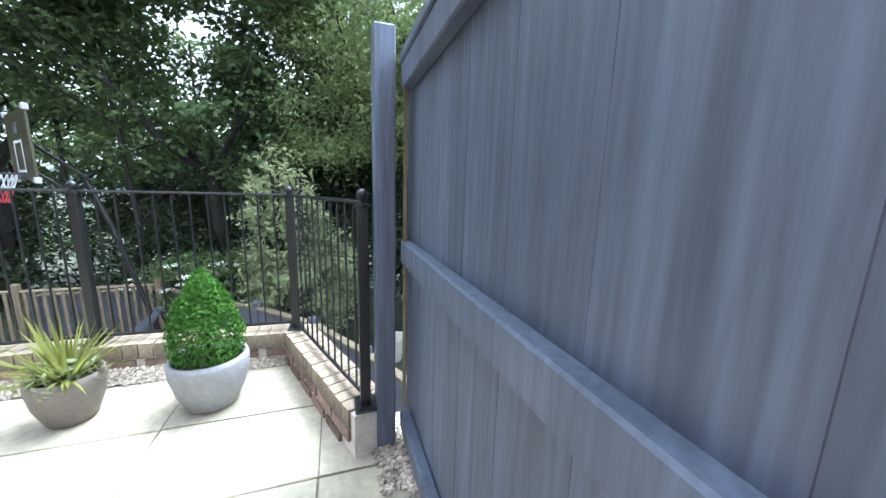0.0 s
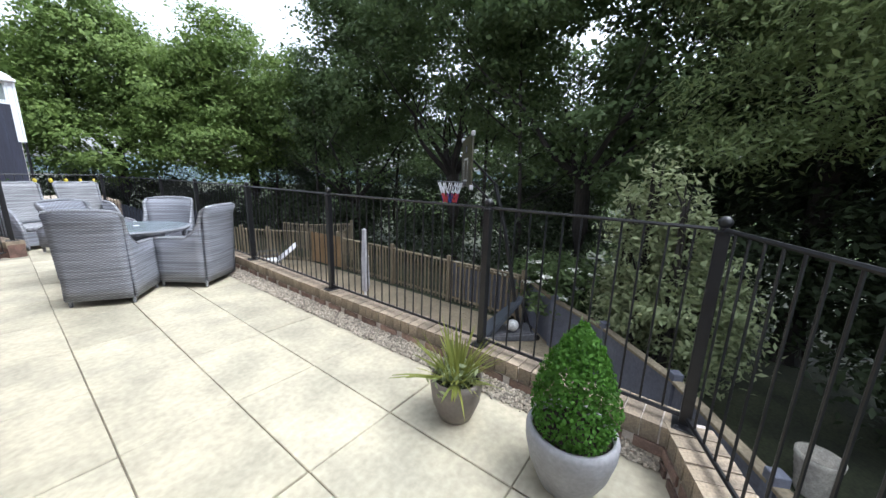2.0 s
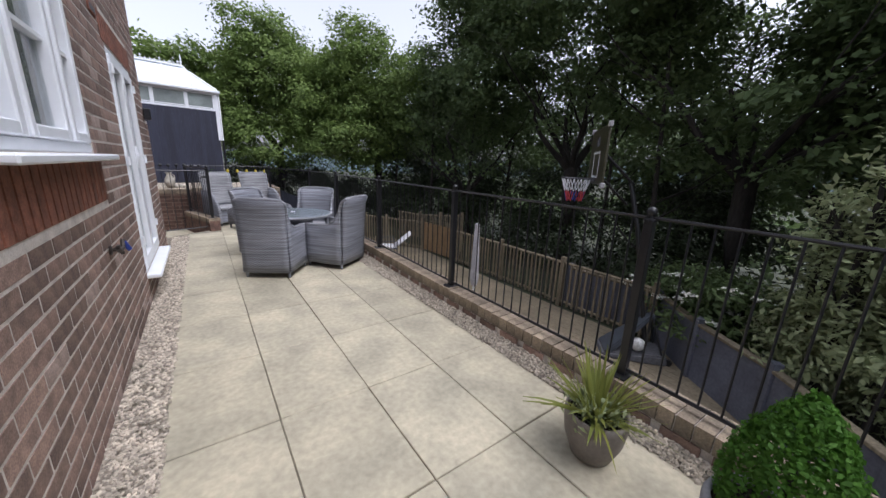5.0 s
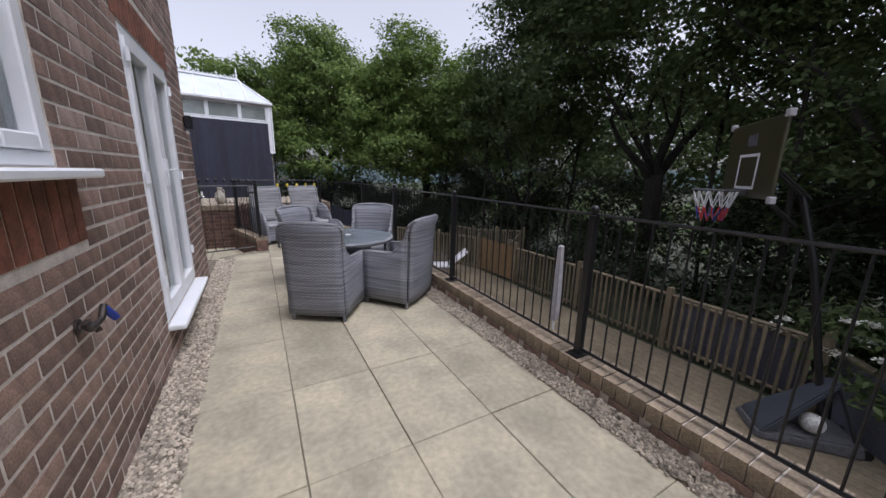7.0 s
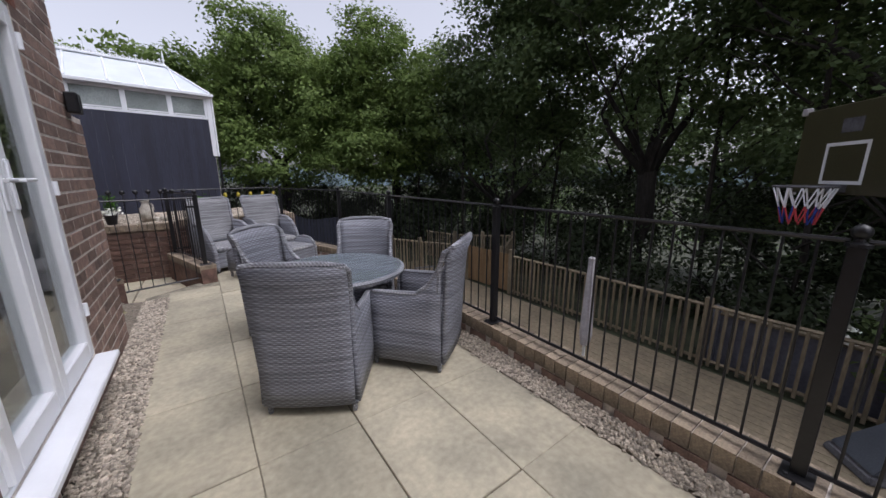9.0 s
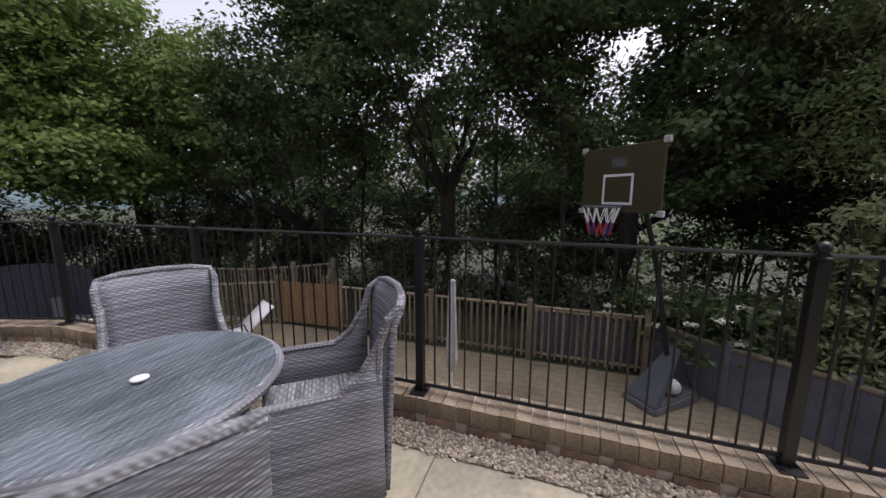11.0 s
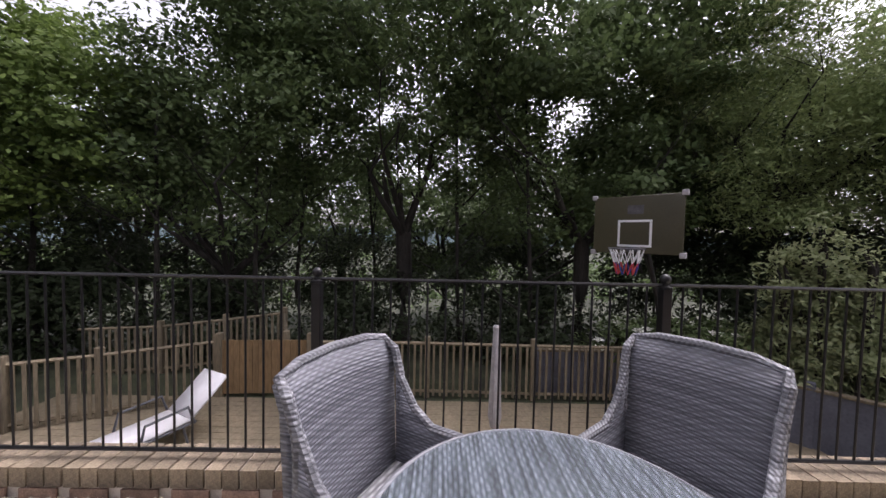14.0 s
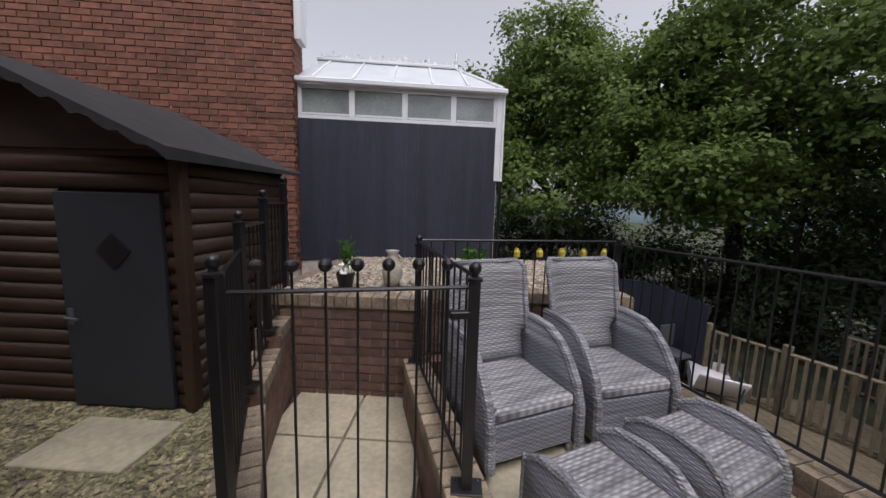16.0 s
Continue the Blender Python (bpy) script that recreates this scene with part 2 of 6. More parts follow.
M_TIMBER = material("weathered_timber", (0.20, 0.165, 0.11), 0.85, vary=0.3, scale=4, fine=40, bump=0.2, stretch=(1, 1, 0.2), per_object=0.15)
M_WOOD = M_TIMBER
# brown logs darkened: the deep shade on the shed is in this colour
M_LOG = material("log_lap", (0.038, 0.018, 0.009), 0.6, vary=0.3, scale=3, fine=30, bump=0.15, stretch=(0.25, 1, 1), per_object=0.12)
M_FELT = material("roof_felt", (0.028, 0.028, 0.030), 0.95, vary=0.3, scale=6, fine=160, bump=0.4)
# grey door paint, lowered the same way to carry the shed's shade
M_GREYDOOR = material("grey_door_paint", (0.024, 0.028, 0.036), 0.55, vary=0.15, scale=4, fine=60, bump=0.1)
# indoor gloom is put into the plaster colour, so panes look dark
M_ROOM = material("dimmed_room_plaster", (0.13, 0.125, 0.115), 0.9, vary=0.1)
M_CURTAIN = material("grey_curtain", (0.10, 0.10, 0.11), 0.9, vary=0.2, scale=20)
M_GLASS = glass_material("pane_glass")
M_TABLEGLASS = glass_material("table_glass", (0.9, 0.93, 0.94), 0.05, 0.10)
M_FROST = material("polycarbonate_sheet", (0.62, 0.67, 0.70), 0.25, vary=0.06, scale=3, bump=0.0)
M_BLIND = material("blind_glass", (0.30, 0.34, 0.33), 0.15, vary=0.25, scale=2, bump=0.0)
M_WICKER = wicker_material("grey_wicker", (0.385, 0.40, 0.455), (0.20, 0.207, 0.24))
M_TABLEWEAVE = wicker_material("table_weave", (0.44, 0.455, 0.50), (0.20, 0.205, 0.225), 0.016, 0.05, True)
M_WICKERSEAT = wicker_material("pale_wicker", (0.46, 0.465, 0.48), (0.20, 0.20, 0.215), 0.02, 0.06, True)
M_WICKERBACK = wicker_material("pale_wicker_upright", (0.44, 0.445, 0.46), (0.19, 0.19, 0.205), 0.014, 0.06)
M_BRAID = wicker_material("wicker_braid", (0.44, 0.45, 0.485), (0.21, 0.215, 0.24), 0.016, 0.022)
M_POT = material("grey_pot", (0.26, 0.26, 0.27), 0.6, vary=0.15, scale=8, fine=60, bump=0.08)
M_POTBROWN = material("taupe_pot", (0.19, 0.165, 0.145), 0.6, vary=0.15, scale=8, fine=60, bump=0.08)
M_SOIL = material("dark_soil", (0.025, 0.018, 0.012), 0.95, vary=0.4, scale=30, bump=0.5)
M_WHITE = material("white_fabric", (0.72, 0.71, 0.74), 0.8, vary=0.06, scale=8, bump=0.05)
M_BOARD = material("backboard_plastic", (0.060, 0.055, 0.030), 0.3, vary=0.12, scale=2, bump=0.0)
M_GREYPLASTIC = material("grey_plastic", (0.085, 0.09, 0.105), 0.5, vary=0.12, scale=4)
M_RED = material("red_net", (0.50, 0.06, 0.07), 0.7)
M_BLUE = material("blue_plastic", (0.02, 0.05, 0.30), 0.4)
M_STONE = material("stone_ware", (0.42, 0.39, 0.33), 0.8, vary=0.25, scale=12, bump=0.2)
M_BARK = material("bark", (0.028, 0.024, 0.020), 0.95, vary=0.4, scale=5, fine=30, bump=0.8, stretch=(1, 1, 0.25))
M_COPPER = material("old_copper", (0.06, 0.05, 0.045), 0.5, 0.6, vary=0.3, scale=20)
M_YELLOW = material("yellow_glass", (0.55, 0.45, 0.06), 0.25, vary=0.1)
M_LEAF_A = leaf_material("leaf_sycamore", (0.175, 0.245, 0.065), (0.060, 0.105, 0.030), 0.4)
M_LEAF_B = leaf_material("leaf_oak", (0.122, 0.172, 0.066), (0.040, 0.066, 0.030), 0.38)
# oak leaf tones cut to about a third: shade under trees painted in
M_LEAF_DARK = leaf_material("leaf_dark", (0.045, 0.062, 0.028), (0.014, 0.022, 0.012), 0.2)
M_LEAF_C = leaf_material("leaf_willow", (0.28, 0.34, 0.145), (0.12, 0.175, 0.066), 0.5)
M_LEAF_PALE = leaf_material("leaf_pale_shrub", (0.36, 0.40, 0.22), (0.17, 0.22, 0.10))
M_LEAF_BOX = leaf_material("leaf_box", (0.085, 0.200, 0.025), (0.025, 0.080, 0.010))
M_LEAF_SPIKE = leaf_material("leaf_spiky", (0.24, 0.25, 0.06), (0.10, 0.15, 0.04))
M_PETAL = material("white_petals", (0.75, 0.76, 0.68), 0.7, vary=0.1, scale=20)
# distance haze over the hills is painted as this blue-green colour
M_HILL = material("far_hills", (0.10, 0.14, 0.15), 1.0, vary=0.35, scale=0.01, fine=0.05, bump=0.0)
M_LOGPALE = material("honey_timber", (0.26, 0.17, 0.085), 0.8, vary=0.25, scale=4, fine=40, bump=0.15, stretch=(1, 1, 0.2), per_object=0.1)
M_SCREEN = material("slate_screen_paint", (0.115, 0.122, 0.155), 0.7, vary=0.2, scale=3, fine=30, bump=0.15)
M_PARASOL = material("pale_grey_cloth", (0.42, 0.41, 0.43), 0.85, vary=0.15, scale=10, bump=0.1)

# ---- structure ----
def tag_structure(ob, label, category):
    return tagged(ob, label, category, "", "structure")


GROUND_Z = -1.36
SLAB_X, SLAB_Y, SLAB_X0 = 0.527, 0.791, 0.221

# ground: one sheet, level by the house and falling away beyond the trees
bm = bmesh.new()
xs = [-400, -120, -40, -12, 0, 3, 7, 9, 12, 18, 30, 60, 140, 400, 900]
ys = [-500, -150, -50, -20, -8, 0, 8, 16, 30, 60, 150, 500]


def ground_height(x, y):
    if x < 7:
        return GROUND_Z
    return GROUND_Z - min((x - 7) * 0.12, 9.0)


grid = [[bm.verts.new((x, y, ground_height(x, y))) for y in ys] for x in xs]
for i in range(len(xs) - 1):
    for j in range(len(ys) - 1):
        bm.faces.new((grid[i][j], grid[i + 1][j], grid[i + 1][j + 1], grid[i][j + 1]))
tag_structure(part("ground", bm, M_LAWN), "dark earth and rough grass of the lower garden", "ground")

def prism(points, z0, z1):
    bm = bmesh.new()
    lo = [bm.verts.new((x, y, z0)) for x, y in points]
    hi = [bm.verts.new((x, y, z1)) for x, y in points]
    bm.faces.new(list(reversed(lo)))
    bm.faces.new(hi)
    for i in range(len(points)):
        j = (i + 1) % len(points)
        bm.faces.new((lo[i], lo[j], hi[j], hi[i]))
    return bm


# raised terrace body, brick faced
tag_structure(part("terrace_wall", prism([(-8, -3.6), (1.3, -3.6), (1.36, -3.42), (2.37, -3.02), (2.37, 7.9), (-8, 7.9)], GROUND_Z - 0.3, -0.31), M_BRICK), "brick retaining wall under the raised patio", "wall")
floor = tag_structure(part("floor", prism([(0.0, -3.65), (1.36, -3.65), (1.36, -3.41), (2.335, -3.02), (2.335, 5.6), (1.95, 7.0), (0.42, 7.0), (0.42, 6.8), (0.66, 5.56), (-0.005, 5.09)], -0.3, -0.018), M_JOINT), "patio of pale sandstone slabs with dark joints", "floor")
tag_structure(part("passage_ground", box((-8, -3.66, -0.3), (-0.01, -2.35, -0.01)), M_GRAVEL), "side passage floor beside the house", "floor")

# house wall on the terrace, with a window and a door opening
WIN = (-0.95, 0.45, 1.42, 2.45)
DOOR = (1.54, 2.82, 0.30, 2.30)
Y0, Y1, ZT = -2.3, 3.55, 5.4


def wall_pieces(bm, x0, x1):
    add_box(bm, (x0, Y0, -0.2), (x1, WIN[0], ZT))
    add_box(bm, (x0, WIN[0], -0.2), (x1, WIN[1], WIN[2]))
    add_box(bm, (x0, WIN[0], WIN[3]), (x1, WIN[1], ZT))
    add_box(bm, (x0, WIN[1], -0.2), (x1, DOOR[0], ZT))
    add_box(bm, (x0, DOOR[0], -0.2), (x1, DOOR[1], DOOR[2]))
    add_box(bm, (x0, DOOR[0], DOOR[3]), (x1, DOOR[1], ZT))
    add_box(bm, (x0, DOOR[1], -0.2), (x1, Y1, ZT))


bm = bmesh.new()
wall_pieces(bm, -0.28, -0.0015)
wall_house = tag_structure(part("wall_house", bm, M_MORTAR), "brown multi-stock brick house wall with pale mortar", "wall")
tag_structure(part("wall_return", box((-8, 3.25, -0.2), (-0.29, 3.53, 5.4)), M_BRICK), "brick gable wall of the house", "wall")
tag_structure(part("wall_side", box((-8, -2.28, -0.2), (-0.29, -2.0, 5.4)), M_BRICK), "brick side wall of the house", "wall")
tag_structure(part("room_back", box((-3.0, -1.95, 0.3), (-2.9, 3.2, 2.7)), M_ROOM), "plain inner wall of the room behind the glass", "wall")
tag_structure(part("room_floor", box((-2.9, -1.95, 0.2), (-0.29, 3.2, 0.3)), M_ROOM), "floor of the room behind the glass, coloured dark for a dim interior", "floor")
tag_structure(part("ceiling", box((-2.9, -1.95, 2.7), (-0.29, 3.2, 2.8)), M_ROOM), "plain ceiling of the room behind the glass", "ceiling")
pier = tag_structure(part("wall_pier", box((-0.28, 3.555, -0.2), (-0.0015, 3.8, 1.86)), M_MORTAR), "short brick garden pier at the house corner", "wall")


def inside(y, z, m=0.0):
    for a, b, c, d in (WIN, DOOR):
        if a - m < y < b + m and c - m < z < d + m:
            return True
    return False


# bricks: nearest stretch as parts, the rest joined
C, L = 0.083, 0.248  # course and brick pitch
J = 0.016


def brick_mesh(name, size, bevel=0.003):
    bmx = box((-size[0] / 2, -size[1] / 2, -size[2] / 2), (size[0] / 2, size[1] / 2, size[2] / 2))
    me = bpy.data.meshes.new(name)
    bmx.to_mesh(me)
    bmx.free()
    return me


def joined_boxes(name, boxes, mat, parent=None, label="", kind=""):
    """Many plain boxes, given as centre and half sizes, in one mesh."""
    n = len(boxes)
    c = np.array([b[0] for b in boxes], float)
    h = np.array([b[1] for b in boxes], float)
    signs = np.array([(-1, -1, -1), (1, -1, -1), (1, 1, -1), (-1, 1, -1), (-1, -1, 1), (1, -1, 1), (1, 1, 1), (-1, 1, 1)], float)
    v = (c[:, None, :] + h[:, None, :] * signs[None]).reshape(-1, 3)
    quads = np.array([(0, 3, 2, 1), (4, 5, 6, 7), (0, 1, 5, 4), (1, 2, 6, 5), (2, 3, 7, 6), (3, 0, 4, 7)])
    f = (np.arange(n)[:, None, None] * 8 + quads[None]).reshape(-1, 4)
    me = bpy.data.meshes.new(name)
    me.from_pydata(v.tolist(), [], f.tolist())
    me.materials.append(mat)
    ob = new(name, me)
    if parent:
        ob.parent = parent
    if label or kind:
        tagged(ob, label, "", "", kind)
    return ob


HOUSE_BRICKS, HOUSE_REST = [], []
k = 0
z = 0.0
while z < ZT - C:
    zc = z + C / 2
    y = Y0 + (L / 2 if k % 2 else 0)
    row = []
    if k % 2:
        row.append((Y0, Y0 + L / 2 - J))
    while y < Y1 - 0.02:
        row.append((y, min(y + L - J, Y1)))
        y += L
    soldier = WIN[2] - 0.31 < zc < WIN[2] - 0.04
    for a, b in row:
        # cut at openings and at the soldier band under the sill
        cuts = [(a, b)]
        spans = [(WIN[0], WIN[1])] if WIN[2] - 0.02 < zc < WIN[3] + 0.24 else []
        if DOOR[2] - 0.02 < zc < DOOR[3] + 0.24:
            spans.append((DOOR[0], DOOR[1]))
        if soldier:
            spans.append((WIN[0] - 0.1, WIN[1] + 0.12))
        for s0, s1 in spans:
            out = []
            for p, q in cuts:
                if q <= s0 or p >= s1:
                    out.append((p, q))
                else:
                    if p < s0 - 0.02:
                        out.append((p, s0 - 0.004))
                    if q > s1 + 0.02:
                        out.append((s1 + 0.004, q))
            cuts = out
        for p, q in cuts:
            if q - p > 0.02:
                (HOUSE_BRICKS if -0.9 < (p + q) / 2 < 2.4 and zc < 2.6 else HOUSE_REST).append((p, q, z + J / 2, z + C - J / 2))
    z += C
    k += 1
if len(HOUSE_BRICKS) > 290:
    HOUSE_REST += HOUSE_BRICKS[290:]
    HOUSE_BRICKS = HOUSE_BRICKS[:290]
joined_boxes("brickwork", [((-0.05, (a + b) / 2, (c + d) / 2), (0.05 + 0.002 * random.random(), (b - a) / 2, (d - c) / 2)) for a, b, c, d in HOUSE_REST], M_BRICK_JOINED, wall_house, "weathered brown bricks", "stuff")
soldiers = []
for za, zb, ya, yb in ((WIN[2] - 0.30, WIN[2] - 0.045, WIN[0] - 0.1, WIN[1] + 0.12), (WIN[3], WIN[3] + 0.215, WIN[0] - 0.1, WIN[1] + 0.1), (DOOR[3] + 0.01, DOOR[3] + 0.225, DOOR[0] - 0.1, DOOR[1] + 0.1)):
    n = int((yb - ya) / C)
    for i in range(n):
        soldiers.append((ya + i * (yb - ya) / n, za, (yb - ya) / n, zb - za))
for ya, za, w, hgt in soldiers:
    s = part("soldier_brick", box((-0.1, ya + J / 2, za), (0.004, ya + w - J / 2, za + hgt)), M_REDBRICK, wall_house)
pier_boxes = []
for i in range(22):
    zc = i * C + C / 2
    if i % 2:
        pier_boxes += [((-0.05, 3.605, zc), (0.052, 0.045, C / 2 - J / 2)), ((-0.05, 3.735, zc), (0.052, 0.072, C / 2 - J / 2))]
    else:
        pier_boxes += [((-0.05, 3.645, zc), (0.052, 0.086, C / 2 - J / 2)), ((-0.05, 3.772, zc), (0.052, 0.034, C / 2 - J / 2))]
joined_boxes("brickwork", pier_boxes, M_BRICK_JOINED, pier, "weathered brown bricks", "stuff")

# window
x0 = -0.075
window_1 = tag_structure(new("window_1"), "white plastic casement window with glazing bars and a projecting sill", "window")


def upvc(name, lo, hi, parent, bevel=0.006):
    return part(name, box(lo, hi, None, bevel), M_UPVC, parent)


wy0, wy1, wz0, wz1 = WIN
upvc("frame_bottom", (x0, wy0, wz0), (-0.005, wy1, wz0 + 0.055), window_1)
upvc("frame_top", (x0, wy0, wz1 - 0.05), (-0.005, wy1, wz1), window_1)
for n_, ya, yb in (("frame_side", wy0, wy0 + 0.05), ("mullion", -0.56, -0.50), ("mullion", 0.03, 0.09), ("frame_side", wy1 - 0.05, wy1)):
    upvc(n_, (x0, ya, wz0 + 0.055), (-0.005, yb, wz1 - 0.05), window_1)
for ya, yb in ((wy0 + 0.052, -0.562), (-0.498, 0.028), (0.092, wy1 - 0.052)):
    sash = upvc("sash", (x0 + 0.01, ya, wz0 + 0.057), (0.008, ya + 0.05, wz1 - 0.052), window_1)
    upvc("sash_side", (x0 + 0.01, yb - 0.05, wz0 + 0.057), (0.008, yb, wz1 - 0.052), sash)
    upvc("sash_rail", (x0 + 0.01, ya + 0.05, wz0 + 0.057), (0.008, yb - 0.05, wz0 + 0.112), sash)
    upvc("sash_rail", (x0 + 0.01, ya + 0.05, wz1 - 0.105), (0.008, yb - 0.05, wz1 - 0.052), sash)
    upvc("glazing_bar", (x0 + 0.025, ya + 0.05, 1.93), (-0.012, yb - 0.05, 1.955), sash, 0.002)
    part("pane", box((-0.045, ya + 0.05, wz0 + 0.11), (-0.037, yb - 0.05, wz1 - 0.1)), M_GLASS, sash, "clear window glass")
upvc("window_sill", (-0.08, wy0 - 0.08, wz0 - 0.04), (0.10, wy1 + 0.11, wz0 - 0.004), window_1, 0.008)

# french door
door_1 = tag_structure(new("door_1"), "white plastic french doors, closed, with lever handles", "door")
dy0, dy1, dz0, dz1 = DOOR
upvc("frame_top", (x0, dy0, dz1 - 0.06), (-0.005, dy1, dz1), door_1)
upvc("frame_side", (x0, dy0, dz0 + 0.03), (-0.005, dy0 + 0.06, dz1 - 0.06), door_1)
upvc("frame_side", (x0, dy1 - 0.06, dz0 + 0.03), (-0.005, dy1, dz1 - 0.06), door_1)
upvc("threshold", (x0, dy0, dz0), (-0.005, dy1, dz0 + 0.03), door_1)
upvc("door_sill", (-0.07, dy0 - 0.02, dz0 - 0.045), (0.11, dy1 + 0.02, dz0 - 0.006), door_1, 0.008)
mid = (dy0 + dy1) / 2
for ya, yb, hy in ((dy0 + 0.062, mid - 0.002, mid - 0.045), (mid + 0.002, dy1 - 0.062, mid + 0.045)):
    leaf = upvc("door_leaf", (x0 + 0.01, ya, dz0 + 0.035), (0.012, ya + 0.075, dz1 - 0.065), door_1)
    upvc("leaf_stile", (x0 + 0.01, yb - 0.075, dz0 + 0.035), (0.012, yb, dz1 - 0.065), leaf)
    upvc("leaf_rail", (x0 + 0.01, ya + 0.075, dz0 + 0.035), (0.012, yb - 0.075, dz0 + 0.14), leaf)
    upvc("leaf_rail", (x0 + 0.01, ya + 0.075, dz1 - 0.14), (0.012, yb - 0.075, dz1 - 0.065), leaf)
    part("pane", box((-0.035, ya + 0.07, dz0 + 0.13), (-0.027, yb - 0.07, dz1 - 0.13)), M_GLASS, leaf, "clear door glass")
    bm = box((0.012, hy - 0.014, 1.28), (0.022, hy + 0.014, 1.50), None, 0.003)
    add_tube(bm, [(0.02, hy, 1.41), (0.055, hy, 1.41), (0.06, hy + (0.11 if hy > mid else -0.11), 1.41)], 0.009, 8)
    part("handle", bm, M_UPVC, leaf, "white lever handle")
    for hz in (0.62, 1.36, 2.12):
        yy = dy0 + 0.05 if hy < mid else dy1 - 0.05
        part("hinge", rod((0.018, yy, hz - 0.04), (0.018, yy, hz + 0.04), 0.013, 10), M_UPVC, leaf)
    if hy < mid:
        for i in range(26):
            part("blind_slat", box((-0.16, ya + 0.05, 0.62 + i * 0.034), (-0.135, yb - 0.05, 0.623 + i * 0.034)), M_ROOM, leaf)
# curtains behind the window
for yc in (-0.45, 0.31):
    pts = []
    bm = bmesh.new()
    cols = []
    for i in range(25):
        yy = yc - 0.12 + i * 0.01
        xx = -0.2 + 0.018 * math.sin(i * 1.6)
        cols.append((bm.verts.new((xx, yy, 1.3)), bm.verts.new((xx, yy, 2.5))))
    for a, b in zip(cols, cols[1:]):
        bm.faces.new((a[0], b[0], b[1], a[1]))
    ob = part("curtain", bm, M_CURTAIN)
    ob.modifiers.new("thick", "SOLIDIFY").thickness = 0.006
    tagged(ob, "dark grey curtain hanging behind the window", "curtain", "window curtains")

# ---- patio slabs ----
G = 0.0028
SLAB_COLS = [SLAB_X0 + i * SLAB_X for i in range(4)]
slab_count = 0
for i, sx in enumerate(SLAB_COLS):
    for k in range(-5, 9):
        ya, yb = k * SLAB_Y + G, (k + 1) * SLAB_Y - G
        xa, xb = sx + G, sx + SLAB_X - G
        ya = max(ya, -3.64)
        if yb > 7.1:
            continue
        if i == 3 and k >= 6:
            xb -= 0.02 + 0.14 * (k - 6)
        if i == 0 and k >= 7:
            continue
        if i == 0 and k == 6:
            yb = 5.12
        if i == 3 and k == -5:
            continue
        edge = [-3.38 + 0.394 * (v - 1.39) for v in (xa, xb)]
        if i == 2 and k == -5:
            bm = prism([(xa, edge[0]), (xb, edge[1]), (xb, yb), (xa, yb)], -0.035, 0.0)
        elif i == 3 and k == -4:
            bm = prism([(xa, ya), (1.93, ya), (xb, edge[1]), (xb, yb), (xa, yb)], -0.035, 0.0)
        else:
            bm = box((xa, ya, -0.035), (xb, yb, 0.0), None, 0.004)
        ob = part("slab", bm, M_SLAB, floor)
        ob.location = (random.uniform(-0.002, 0.002), random.uniform(-0.003, 0.003), random.uniform(-0.003, 0.0))

# ---- gravel ----
def pebble_field(name, spots, mat, label, size=(0.008, 0.02), group=""):
    """Loose flat stones lying at the given places, each six-sided and rounded by a low top."""
    verts, faces = [], []
    for (x, y, z) in spots:
        a0 = random.random() * 6.28
        rx, ry, h = random.uniform(*size), random.uniform(*size) * 0.75, random.uniform(0.004, 0.010)
        tilt = random.uniform(-0.35, 0.35)
        base = len(verts)
        for r, zz in ((1.0, 0.0), (0.62, h)):
            for i in range(6):
                a = i * math.tau / 6 + random.uniform(-0.25, 0.25)
                px, py = r * rx * math.cos(a), r * ry * math.sin(a)
                verts.append((x + px * math.cos(a0) - py * math.sin(a0), y + px * math.sin(a0) + py * math.cos(a0), z + zz + px * tilt))
        for i in range(6):
            j = (i + 1) % 6
            faces.append((base + i, base + j, base + 6 + j, base + 6 + i))
        faces.append(tuple(base + 6 + i for i in range(6)))
    me = bpy.data.meshes.new(name)
    me.from_pydata(verts, [], faces)
    me.materials.append(mat)
    return tagged(new(name, me), label, "gravel", group, "stuff")


POSTS = [(1.39, -3.38), (2.43, -2.97), (2.49, -1.79), (2.50, -0.03), (2.53, 1.75), (2.52, 3.56), (2.505, 5.32), (1.95, 7.05)]
WALL_TOP = 0.235


def rail_x(y):
    for (xa, ya), (xb, yb) in zip(POSTS[1:], POSTS[2:]):
        if ya <= y <= yb:
            return xa + (xb - xa) * (y - ya) / (yb - ya)
    return 2.43


spots = []
for _ in range(15000):
    y = random.uniform(-2.9, 6.9)
    xb = rail_x(y) - 0.095
    xa = 2.325 if y < 5.2 else 2.325 - (y - 5.2) * 0.27
    x = random.uniform(xa, max(xb, xa + 0.05)) - (0.03 * random.random() if random.random() < 0.08 else 0)
    t = (x - xa) / max(xb - xa, 0.05)
    spots.append((x, y, 0.004 + 0.075 * max(0, t) + random.uniform(-0.004, 0.006)))
pebble_field("gravel_strip", spots, M_PEBBLE, "buff and grey pebbles between the slabs and the low wall")
bm = bmesh.new()
prev = None
for i in range(50):
    y = -2.95 + i * 0.2
    xa = 2.30 if y < 5.2 else 2.30 - (y - 5.2) * 0.27
    cur = (bm.verts.new((xa, y, -0.03)), bm.verts.new((xa + 0.03, y, 0.002)), bm.verts.new((rail_x(y) - 0.06, y, 0.075)), bm.verts.new((rail_x(y) - 0.06, y, -0.03)))
    if prev:
        for a in range(3):
            bm.faces.new((prev[a], prev[a + 1], cur[a + 1], cur[a]))
    prev = cur
tag_structure(part("gravel_bed", bm, M_GRAVEL), "bank of fine gravel under the pebbles", "gravel")
